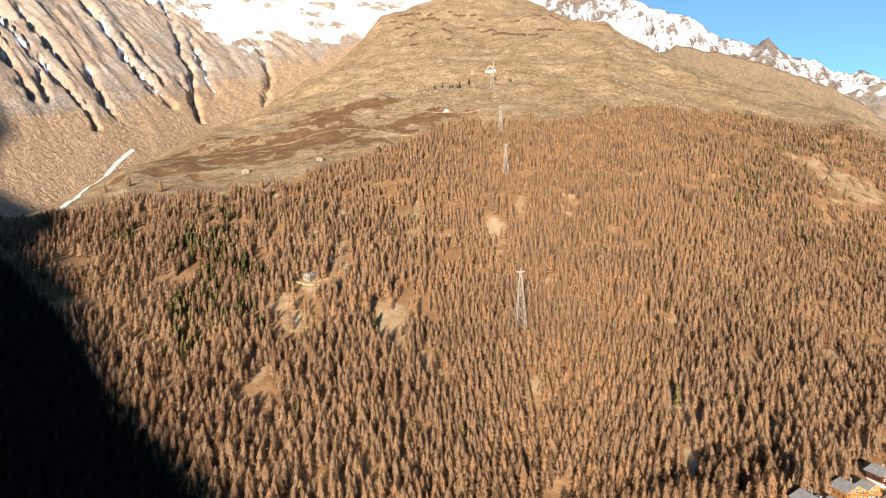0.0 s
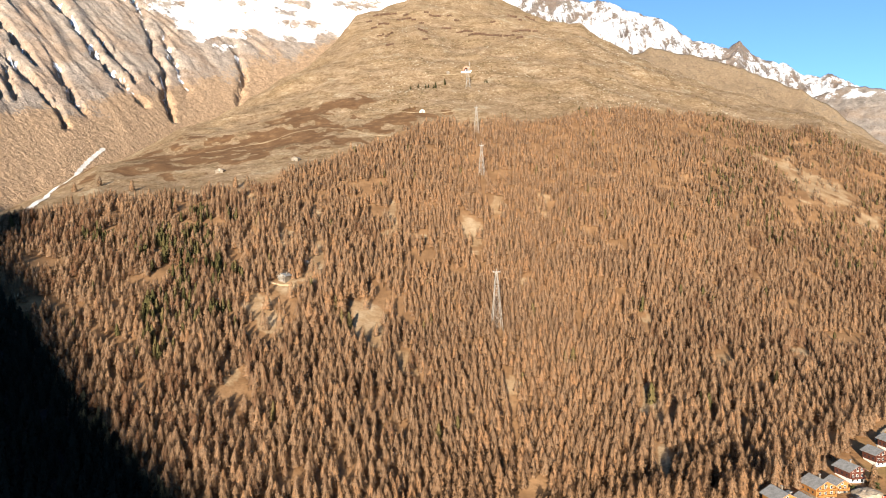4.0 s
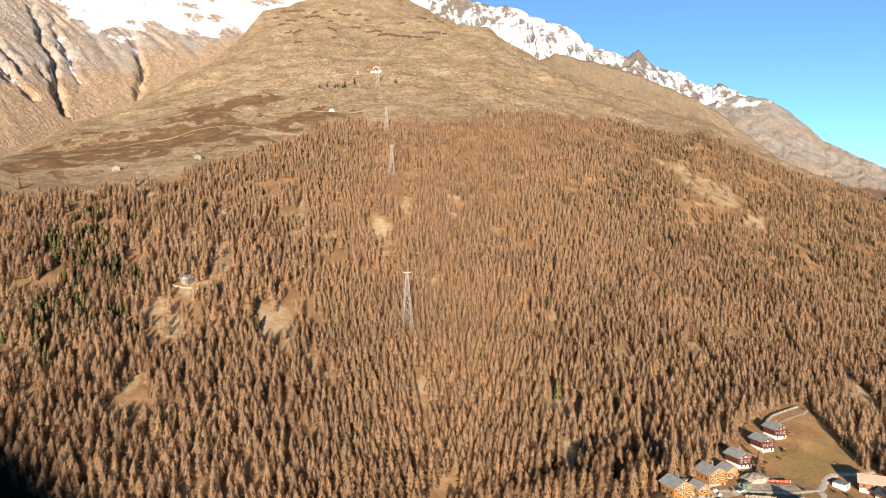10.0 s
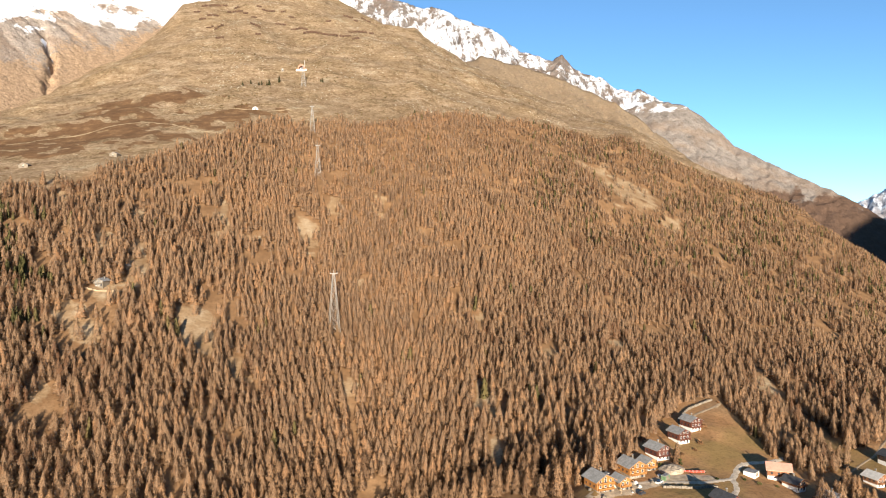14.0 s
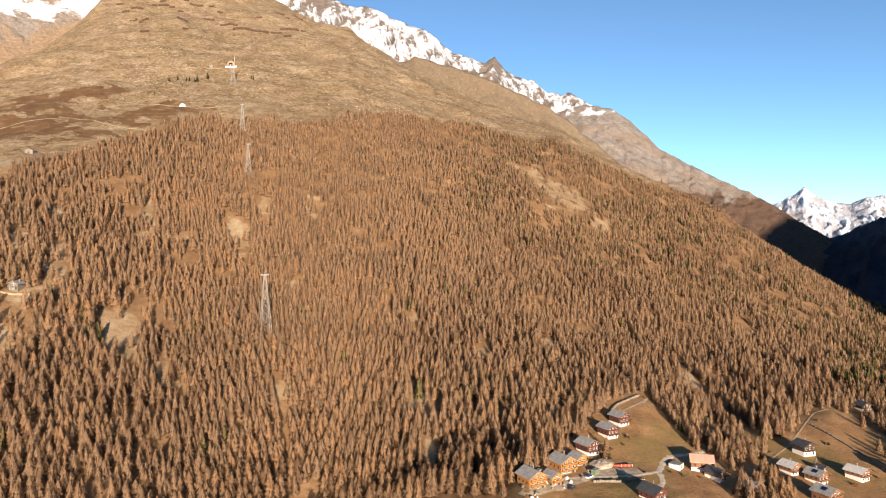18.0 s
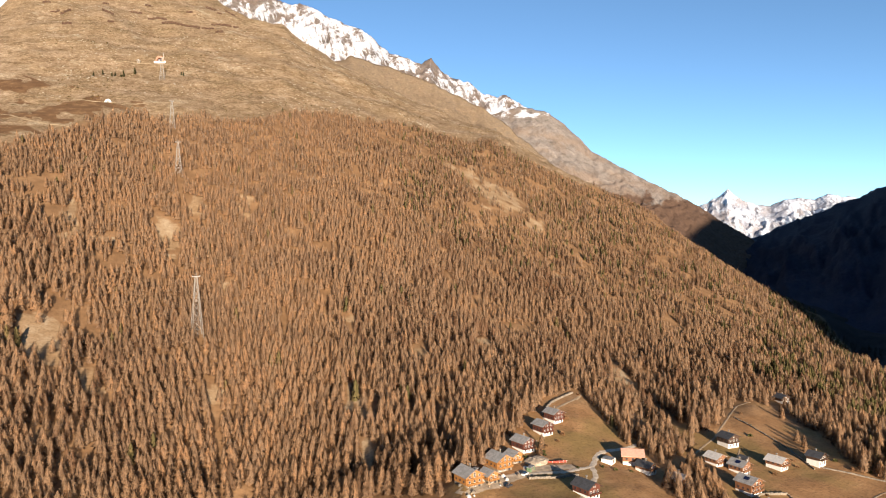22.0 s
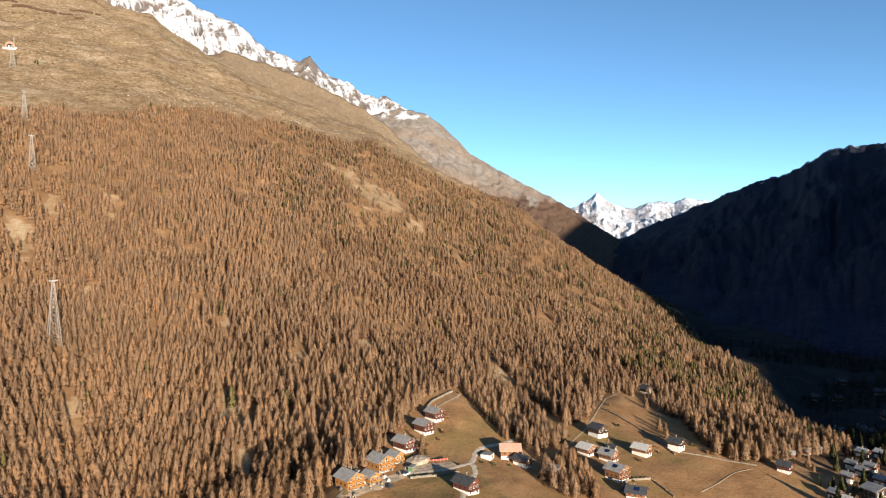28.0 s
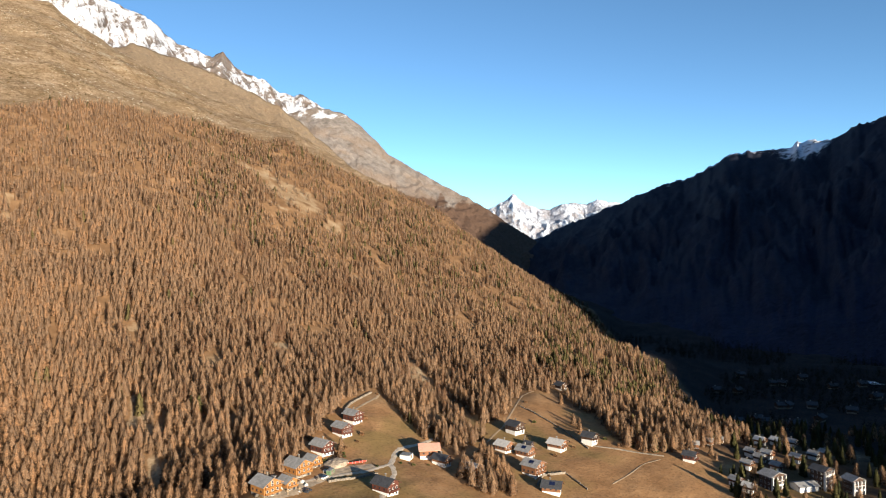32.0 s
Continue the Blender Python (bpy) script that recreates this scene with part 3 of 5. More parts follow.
massif("mountain_west", west_mat, [(-50, 1000, -60), (-36, 1060, -10), (-30, 1150, 15), (-26, 1250, 55), (-22, 1390, 110), (-18, 1580, 190), (-12, 1850, 320), (-6, 2150, 470), (0, 2500, 560), (9, 2700, 650)],
       [(-50, 2700, 21), (-36, 3000, 24), (-10, 3400, 24), (0, 3500, 23), (6, 3500, 20.5), (9, 3500, 17)], "rocky snow-streaked mountain face with tan grass below", seed=11, rough=17, lean=20, rows=200, step=0.12, freq=0.8, depth=0.5, cover=west_cover, carve=True)
massif("mountain_snow_ridge", snow_mat, [(4, 2500, 500), (18, 2500, 500), (36, 2500, 150)],
       [(4, 3600, 18.4), (7.2, 3600, 18.7), (10.8, 3600, 18.2), (12.3, 3600, 17.85), (13.5, 3600, 17.5), (15, 3600, 17.5), (16.2, 3600, 16.85), (17.7, 3600, 16.35), (19.5, 3600, 15.7), (20.4, 3600, 14.9), (21.3, 3600, 14.15), (22.5, 3600, 13.85), (23.8, 3600, 13.35), (24.6, 3600, 13.75), (25.7, 3600, 12.6), (26.9, 3600, 12.1), (27.7, 3600, 11.9), (28.9, 3600, 11.0), (29.9, 3600, 10.7), (30.5, 3600, 10.95), (31.6, 3600, 10.4), (32.4, 3600, 9.7), (36, 3600, 7)],
       "snow-covered rocky ridge against the sky", seed=21, rough=34, lean=-7, rows=110, step=0.08, freq=1.5, jag=5, depth=0.5, back=150,
       cover=lambda az, s, el, rid: (0 * az, np.interp(az, [4, 8, 12, 13.4, 20.5, 21.5, 23.2, 24.4, 25.3, 27, 29, 31, 36], [0.40, 0.40, 0.38, 0.52, 0.56, 0.48, 0.42, 0.30, 0.36, 0.48, 0.56, 0.56, 0.5]) + 0.14 * (rid - 0.2) + 0.02 + 0.16 * fbm(az * 2.6 + 3.0 * s, s * 9 + 0 * az, 5, 93, 0.65)))
massif("mountain_shoulder", shoulder_mat, [(13, 1850, 300), (38, 1850, -60)],
       [(13, 2300, 12), (17.2, 2300, 13.5), (18.3, 2300, 13.95), (19.8, 2300, 13.45), (21.3, 2300, 13.2), (24.3, 2280, 12.1), (26.6, 2250, 11), (28.9, 2200, 9.85), (30.3, 2200, 8.9), (34.4, 2150, 5.3), (38, 2100, 2.5)], "tan grassy mountain shoulder", seed=31, rough=16, jag=3, rows=50,
       cover=lambda az, s, el, rid: (0.9 - 0.35 * s + 0 * az, 0.12 * ramp01(s, 0.8, 1)))
massif("mountain_grey", grey_mat, [(28, 2100, 20), (40, 2100, -120), (50, 2200, -190)],
       [(28, 3000, 9.0), (31.6, 3000, 10.0), (32.4, 3000, 9.85), (33.8, 3000, 9.5), (35.1, 2960, 8.6), (36.4, 2930, 7.4), (37.4, 2900, 6.3), (39.4, 2880, 5.2), (41.7, 2840, 3.9), (44, 2800, 2.7), (45.3, 2800, 1.9), (49, 2750, -0.6), (50, 2750, -1.5)], "grey-brown rocky hill with patches of snow", seed=41, rough=16, jag=2.5, lean=-4, rows=90, step=0.1, freq=0.6,
       cover=lambda az, s, el, rid: (0.9 * ramp01(el + 0.7 * fbm(az * 1.2, el * 1.5, 4, 98), np.interp(az, [30, 38, 42, 46], [4.2, 4.4, 3.4, 2.8]), np.interp(az, [30, 38, 42, 46], [2.2, 2.4, 1.6, 1.2])), 0.58 * ramp01(el, 7.9, 9.3) * ramp01(az, 36.5, 33) * (0.75 + 0.5 * fbm(az * 1.5, el * 3, 3, 95))))
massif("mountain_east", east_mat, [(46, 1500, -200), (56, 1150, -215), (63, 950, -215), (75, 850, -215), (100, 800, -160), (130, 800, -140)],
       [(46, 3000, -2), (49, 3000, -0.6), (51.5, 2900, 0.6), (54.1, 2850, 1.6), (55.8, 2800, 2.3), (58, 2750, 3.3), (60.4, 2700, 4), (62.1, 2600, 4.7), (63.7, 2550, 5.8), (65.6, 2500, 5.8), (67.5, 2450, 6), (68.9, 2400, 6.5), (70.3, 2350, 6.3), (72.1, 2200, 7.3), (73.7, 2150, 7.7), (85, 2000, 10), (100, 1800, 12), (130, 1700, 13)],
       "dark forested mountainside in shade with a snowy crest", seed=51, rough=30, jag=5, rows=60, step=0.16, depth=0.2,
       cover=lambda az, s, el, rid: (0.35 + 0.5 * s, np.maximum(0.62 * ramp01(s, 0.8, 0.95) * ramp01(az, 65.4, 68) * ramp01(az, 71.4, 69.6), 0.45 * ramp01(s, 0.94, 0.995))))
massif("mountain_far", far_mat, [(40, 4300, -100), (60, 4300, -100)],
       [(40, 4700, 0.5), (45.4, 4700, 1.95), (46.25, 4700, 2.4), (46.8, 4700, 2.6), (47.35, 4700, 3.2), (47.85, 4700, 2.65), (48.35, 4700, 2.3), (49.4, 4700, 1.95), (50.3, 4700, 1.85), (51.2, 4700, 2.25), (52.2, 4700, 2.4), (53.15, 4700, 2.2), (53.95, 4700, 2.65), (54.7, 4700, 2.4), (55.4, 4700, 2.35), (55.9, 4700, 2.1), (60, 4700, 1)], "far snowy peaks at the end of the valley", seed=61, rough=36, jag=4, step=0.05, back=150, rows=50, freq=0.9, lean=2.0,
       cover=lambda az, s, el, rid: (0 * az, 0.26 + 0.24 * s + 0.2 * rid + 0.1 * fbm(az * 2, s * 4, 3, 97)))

# the crest behind the camera, which throws the valley's shade; by distance to the right of the sun's line
CREST = [(-2600, 800), (-1100, 520), (-900, 330), (-865, 272), (-823, 215), (-739, 172), (-640, 148), (-582, 136), (-508, 124), (-470, 110), (-440, 90), (-398, 60), (-367, 38), (-323, 7), (-288, -15), (-241, -40), (-192, -66), (-167, -82), (-60, -110), (20, -116), (200, -126), (310, -128), (380, -122), (428, -117), (442, -102), (480, -95), (560, -84), (690, -58), (850, 50), (1170, 200), (1620, 385), (1934, 378), (2059, 398), (2150, 412), (2700, 520)]
lat = np.arange(-2600, 2601, 20.0)
top = along(CREST, lat) + 1200 * math.tan(radians(SUN_EL)) + 5 * fbm(lat / 60, lat * 0, 4, 9)
sec = np.linspace(0, 1, 40)
W = -(450 + 750 * sec)[None] + 0 * lat[:, None]
H = -115 + (top + 115)[:, None] * sec[None] ** 1.15 + 25 * np.sin(np.pi * sec)[None] * fbm(lat[:, None] / 150, W / 150, 4, 13)
W, H = np.hstack([W, -1700 + 0 * lat[:, None]]), np.hstack([H, (top - 250)[:, None]])
L = lat[:, None] + 0 * W
bv = np.stack([L * math.cos(a0) + W * math.sin(a0), -L * math.sin(a0) + W * math.cos(a0), H + EYE_Z], -1).reshape(-1, 3)
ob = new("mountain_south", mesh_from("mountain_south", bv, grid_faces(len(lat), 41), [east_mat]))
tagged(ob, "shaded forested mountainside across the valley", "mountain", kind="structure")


# ---- forest ----
def conifer(rng, boughs, slim=0.2, low=0.1, full=1.0, core=(0, 0)):
    """A unit-high conifer crown: boughs round the stem, each a blade with a fringe of hanging twigs.
    core: sides and tiers of dense uneven inner twigs. Returns verts, triangles and outward directions."""
    v, f, lay = [], [], []
    sides, tiers = core
    for j in range(tiers):
        t0 = low + (0.9 - low) * j / tiers
        t1 = min(low + (0.9 - low) * (j + 1.4) / tiers, 0.97)
        spin = rng.uniform(0, 6.283)
        for k in range(sides):
            ring = []
            for i, (dk, t) in enumerate(((0, t0), (1, t0), (0.5 + rng.uniform(-0.3, 0.3), t1))):
                a = spin + 6.283 * (k + dk) / sides
                t = t + rng.uniform(-0.05, 0.05) * (i < 2)
                d = slim * (0.8 if i < 2 else 0.5) * min(1.0, max(1 - t, 0.02) / 0.8) ** 0.65 * rng.uniform(0.7, 1.2)
                ring.append((math.cos(a) * d, math.sin(a) * d, t))
                lay.append(tuple(Vector((math.cos(a), math.sin(a), 0.2)).normalized()))
            f.append((len(v), len(v) + 1, len(v) + 2))
            v += ring
    up = Vector((0, 0, 1))
    for k in range(boughs):
        t = low + (0.975 - low) * ((k + rng.random()) / boughs) ** 1.2
        a = 2.4 * k + rng.uniform(-0.6, 0.6)
        reach = (slim * min(1.0, (1 - t) / 0.8) ** 0.52 * rng.uniform(0.7, 1.15) + 0.012) * min(1.0, 0.62 + (t - low) * 3)
        out, tan = Vector((math.cos(a), math.sin(a), 0)), Vector((-math.sin(a), math.cos(a), 0))
        drop = reach * (0.5 - 0.55 * t) * rng.uniform(0.5, 1.4)
        roll = rng.gauss(0, 0.55)
        across = tan * math.cos(roll) + up * math.sin(roll)
        w = (reach * rng.uniform(0.16, 0.3) + 0.006) * full
        root, tip = out * reach * 0.08 + up * (t + 0.12 * reach), out * reach + up * (t - drop)
        mid = root.lerp(tip, rng.uniform(0.5, 0.7))
        side = rng.choice((-1, 1))
        hang = mid + tan * rng.uniform(-1, 1) * w * 0.8 - up * (reach * rng.uniform(0.22, 0.5) + 0.008) * full ** 0.5
        n = len(v)
        v += [tuple(root), tuple(mid + across * w * side), tuple(tip), tuple(mid - across * w * side * 0.7), tuple(hang)]
        f += [(n, n + 1, n + 2), (n + 3, n + 2, n + 4)]
        bias = Vector((rng.gauss(0, 0.35), rng.gauss(0, 0.35), rng.gauss(0.2, 0.3)))
        lay += [tuple((out + bias).normalized())] * 5
    return np.array(v), np.array(f), np.array(lay)



def stem(thick=0.015, sides=3):
    v = [(thick * math.cos(6.283 * k / sides), thick * math.sin(6.283 * k / sides), -0.08) for k in range(sides)] + [(0, 0, 0.96)]
    lay = [(math.cos(6.283 * k / sides), math.sin(6.283 * k / sides), 0) for k in range(sides)] + [(0, 0, 1)]
    return np.array(v), np.array([(k, (k + 1) % sides, sides) for k in range(sides)]), np.array(lay)


def joined(*pieces):
    V, F, N, n = [], [], [], 0
    for v, f, lay in pieces:
        V.append(v), F.append(f + n), N.append(lay)
        n += len(v)
    return np.concatenate(V), np.concatenate(F), np.concatenate(N)


def scatter(spacing, r0, r1, az0, az1, seed):
    rng = np.random.default_rng(seed)
    g = np.arange(-1750, 1750, spacing)
    gx, gy = np.meshgrid(g, g)
    gx = gx + rng.uniform(-0.48, 0.48, gx.shape) * spacing
    gy = gy + rng.uniform(-0.48, 0.48, gy.shape) * spacing
    r, az = bearing(gx, gy)
    keep = (r > r0) & (r < r1) & (az > az0) & (az < az1)
    return gx[keep], gy[keep]


def tall(x, y):
    r, az = bearing(x, y)
    return np.interp(r, [330, 390, 600, 900, 1250], [12.5, 13.5, 13.0, 12.0, 10.5]) * np.interp(az, [24, 30], [1.0, 0.9]) * (1 + 0.2 * fbm(x / 70, y / 70, 3, 33))


def plant(name, px, py, templates, mat, seed, grow=1.0):
    """Joins trees of the templates at the places given into one mesh."""
    rng = np.random.default_rng(seed)
    pz = land_z(px, py)
    hh = tall(px, py) * grow * np.clip(rng.normal(0.95, 0.12, px.size), 0.5, 1.25)
    ang = rng.uniform(0, 2 * math.pi, px.size)
    wide = rng.uniform(0.8, 1.25, px.size)
    lx, ly = rng.normal(0, 0.035, px.size), rng.normal(0, 0.035, px.size)
    pick = rng.integers(0, len(templates), px.size)
    V, F, T, N, B, base = [], [], [], [], [], 0
    az = np.degrees(np.arctan2(px, py))
    # bearing term: the mix of tree colours, plus painted brightness opposite the sun
    zone = 0.68 * rng.random(px.size) + along([(-35, 0.05), (-15, 0.13), (-3, 0.36), (8, 0.48), (18, 0.36), (26, 0.22), (32, 0.2), (48, 0.18), (60, 0.14)], az) + 0.2 * fbm(px / 60, py / 60, 3, 55)
    zone = np.clip(zone + 0.05, 0, 1)
    for k, (tv, tf, tn) in enumerate(templates):
        i = np.where(pick == k)[0]
        if not len(i):
            continue
        c, s, h = np.cos(ang[i])[:, None], np.sin(ang[i])[:, None], hh[i][:, None]
        wd = wide[i][:, None]
        x = ((tv[None, :, 0] * c - tv[None, :, 1] * s) * wd + lx[i][:, None] * tv[None, :, 2]) * h + px[i][:, None]
        y = ((tv[None, :, 0] * s + tv[None, :, 1] * c) * wd + ly[i][:, None] * tv[None, :, 2]) * h + py[i][:, None]
        z = tv[None, :, 2] * h + pz[i][:, None]
        V.append(np.stack([x, y, z], -1).reshape(-1, 3))
        F.append((tf[None] + (np.arange(len(i)) * len(tv))[:, None, None] + base).reshape(-1, 3))
        T.append(np.repeat(zone[i], len(tv)))
        N.append(np.stack([tn[None, :, 0] * c - tn[None, :, 1] * s, tn[None, :, 0] * s + tn[None, :, 1] * c, tn[None, :, 2] + 0 * c], -1).reshape(-1, 3))
        B.append(np.tile(np.arange(len(tv)) < 4, len(i)))
        base += len(i) * len(tv)
    return new(name, mesh_from(name, np.concatenate(V), np.concatenate(F), [mat], {"tone": np.concatenate(T), "lay": np.concatenate(N), "bark": np.concatenate(B)}))


trng = random.Random(4)
near_t = [joined(stem(0.012), conifer(trng, 70, trng.uniform(0.23, 0.31), trng.uniform(0.03, 0.14), full=0.9, core=(6, 3))) for _ in range(9)]
mid_t = [joined(stem(0.012), conifer(trng, 28, trng.uniform(0.23, 0.31), trng.uniform(0.02, 0.1), full=1.5, core=(5, 3))) for _ in range(7)]
far_t = [joined(stem(0.014), conifer(trng, 9, trng.uniform(0.23, 0.31), 0.03, full=2.0, core=(3, 2))) for _ in range(7)]
pine_t = [joined(stem(), conifer(trng, 30, 0.22, 0.03, full=1.7, core=(6, 5))) for _ in range(4)]
green, spruce = [], []
NEAR_R = 402.0  # nearer trees of the middle slope stand as single trees
for temps, sp, ra, rb in ((near_t, 5.1, 300, 560), (mid_t, 5.4, 560, 900), (far_t, 5.8, 900, 1720)):
    px, py = scatter(sp, ra, rb, -38, 72, 7)
    keep = wooded(px, py) & ~((np.hypot(px, py) < NEAR_R) & (np.abs(np.degrees(np.arctan2(px, py)) - 13) < 12))
    px, py = px[keep], py[keep]
    r, az = bearing(px, py)
    fore = (r > 352) | ((az > 20) & (r > 325))
    px, py, r, az = px[fore], py[fore], r[fore], az[fore]
    odds = 0.008 + 0.5 * patches(px, py, PINES, 0.8, 61) + 0.10 * ((az > 22) & (r > 850)) + 0.12 * ((az > 50) & (r > 640))
    thin = np.random.default_rng(14).random(px.size) < np.interp(r, [300, 450, 600], [0.93, 0.96, 1.0])
    px, py, r, az, odds = px[thin], py[thin], r[thin], az[thin], odds[thin]
    isgreen = np.random.default_rng(12).random(px.size) < odds
    # trees within the valley's shadow edge take the near-black shade colour
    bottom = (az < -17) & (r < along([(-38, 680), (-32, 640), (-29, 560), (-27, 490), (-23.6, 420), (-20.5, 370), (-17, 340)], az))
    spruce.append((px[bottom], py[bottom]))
    px, py, isgreen = px[~bottom], py[~bottom], isgreen[~bottom]
    green.append((px[isgreen], py[isgreen]))
    ob = plant("larch_forest", px[~isgreen], py[~isgreen], temps, larch_mat, 3)
    tagged(ob, "dense forest of bare brown autumn larches on the slope", "forest", kind="stuff")
ob = plant("pine_forest", np.concatenate([g[0] for g in green]), np.concatenate([g[1] for g in green]), pine_t, pine_mat, 5, 0.95)
tagged(ob, "scattered dark green pines among the larches", "forest", kind="stuff")
ob = plant("spruce_wood", np.concatenate([g[0] for g in spruce]), np.concatenate([g[1] for g in spruce]), pine_t, shade_spruce_mat, 6, 1.1)
tagged(ob, "spruce wood on the valley bottom, coloured near black as shade", "forest", kind="stuff")

# woods on the shaded valley's floor, coloured near black to deepen its shade
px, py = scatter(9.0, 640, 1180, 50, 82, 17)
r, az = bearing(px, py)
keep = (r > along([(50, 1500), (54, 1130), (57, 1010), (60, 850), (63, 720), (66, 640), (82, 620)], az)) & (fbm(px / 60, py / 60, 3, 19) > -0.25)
ob = plant("valley_wood", px[keep], py[keep], [joined(stem(), conifer(trng, 14, 0.22, 0.06, full=2.2)) for _ in range(3)], shade_spruce_mat, 9)
tagged(ob, "conifer wood on the shaded valley floor, coloured near black as shade", "forest", kind="stuff")


# ---- helpers for things ----
def part(name, bm, mat, parent=None, label=""):
    """Links a bmesh as one mesh object under a thing or a part."""
    me = bpy.data.meshes.new(name)
    bm.to_mesh(me)
    bm.free()
    me.materials.append(mat)
    ob = new(name, me)
    ob.parent = parent
    return tagged(ob, label) if label else ob


def thing(name, m, label, category, group=""):
    ob = new(name)
    ob.empty_display_size = 0.5
    ob.matrix_world = m
    return tagged(ob, label, category, group)


def box(bm, cx, cy, cz, sx, sy, sz, bevel=0.0):
    m = Matrix.LocRotScale((cx, cy, cz), None, (sx, sy, sz))
    made = bmesh.ops.create_cube(bm, size=1.0, matrix=m)
    if bevel:
        edges = {e for v in made["verts"] for e in v.link_edges}
        bmesh.ops.bevel(bm, geom=list(edges), offset=bevel, segments=1, affect="EDGES")
    return bm


def one_box(*a, **k):
    return box(bmesh.new(), *a, **k)


def beam(bm, p, q, thick):
    """A square bar from p to q."""
    p, q = Vector(p), Vector(q)
    m = Matrix.Translation((p + q) / 2) @ (q - p).to_track_quat("Z", "Y").to_matrix().to_4x4() @ Matrix.Diagonal((thick, thick, (q - p).length, 1))
    bmesh.ops.create_cube(bm, size=1.0, matrix=m)
    return bm


def prism(bm, outline, y0, y1):
    """Extrudes an outline of (x, z) corners from y0 to y1."""
    a = [bm.verts.new((x, y0, z)) for x, z in outline]
    b = [bm.verts.new((x, y1, z)) for x, z in outline]
    n = len(outline)
    bm.faces.new(a), bm.faces.new(b[::-1])
    for k in range(n):
        bm.faces.new((a[k], b[k], b[(k + 1) % n], a[(k + 1) % n]))
    bmesh.ops.recalc_face_normals(bm, faces=bm.faces)
    return bm


def lz(x, y):
    return float(land_z(np.array([x]), np.array([y]))[0])


def painted(name, col, rough=0.7, vary=0.25, scale=1.5, spec=0.2, streak=(1, 1, 1)):
    g = Shade(name, rough, spec)
    n, w = g.noise(scale, 4, 0.6, g.scaled(*streak)), g.noise(scale * 0.2, 3)
    a = tuple(c * (1 - vary) for c in col)
    b_ = tuple(min(1.0, c * (1 + vary)) for c in col)
    return g.done(g.mix(g.step(g.math("ADD", g.math("MULTIPLY", n, 0.6), g.math("MULTIPLY", w, 0.4)), 0.35, 0.65), a, b_))


white_mat = painted("white_render", (0.70, 0.68, 0.64), 0.85, 0.08)
red_timber = painted("dark_red_timber", (0.10, 0.036, 0.024), 0.7, 0.3, 2, 0.2, (1, 1, 6))
brown_timber = painted("brown_timber", (0.19, 0.088, 0.045), 0.7, 0.3, 2, 0.2, (1, 1, 6))
dark_timber = painted("dark_timber", (0.065, 0.038, 0.026), 0.7, 0.3, 2, 0.2, (1, 1, 6))
new_timber = painted("new_orange_timber", (0.31, 0.14, 0.042), 0.6, 0.25, 2, 0.25, (1, 1, 6))
slate_mat = painted("grey_slate", (0.27, 0.262, 0.25), 0.85, 0.3, 2.5, 0.1)
dark_slate = painted("dark_slate", (0.06, 0.062, 0.068), 0.85, 0.3, 2.5, 0.1)
pale_slate = painted("pale_slate", (0.50, 0.475, 0.44), 0.85, 0.2, 2.5, 0.1)
pink_roof = painted("pink_roof_boards", (0.52, 0.29, 0.215), 0.7, 0.15, 2.0, 0.2)
hut_roof = painted("weathered_roof", (0.24, 0.205, 0.17), 0.9, 0.3, 1.2)
stone_mat = painted("grey_stone", (0.19, 0.16, 0.125), 0.9, 0.35, 1.2)
gravel_mat = painted("road_gravel", (0.46, 0.385, 0.30), 0.95, 0.25, 0.5)
earth_mat = painted("pale_earth", (0.32, 0.235, 0.15), 0.95, 0.25, 0.6)
steel_mat = painted("galvanised_steel", (0.24, 0.225, 0.205), 0.5, 0.2, 3, 0.5)
fence_mat = painted("weathered_timber", (0.07, 0.04, 0.026), 0.9, 0.35, 1.0)
red_mat = painted("red_plastic", (0.5, 0.05, 0.03), 0.5, 0.15)
hall_mat = painted("red_oxide_metal", (0.42, 0.17, 0.11), 0.6, 0.2)
glass_mat = simple("window_glass", (0.03, 0.035, 0.045), 0.08)
glass_mat.node_tree.nodes["Principled BSDF"].inputs["Specular IOR Level"].default_value = 0.6
rug_mat = painted("dark_steel", (0.05, 0.05, 0.055), 0.5, 0.2)
track_mat = painted("dry_track", (0.30, 0.225, 0.14), 0.95, 0.2, 0.3)
water_mat = painted("stream_foam", (0.62, 0.60, 0.57), 0.4, 0.3, 0.25)
solar_mat = simple("solar_panel", (0.012, 0.018, 0.05), 0.15)


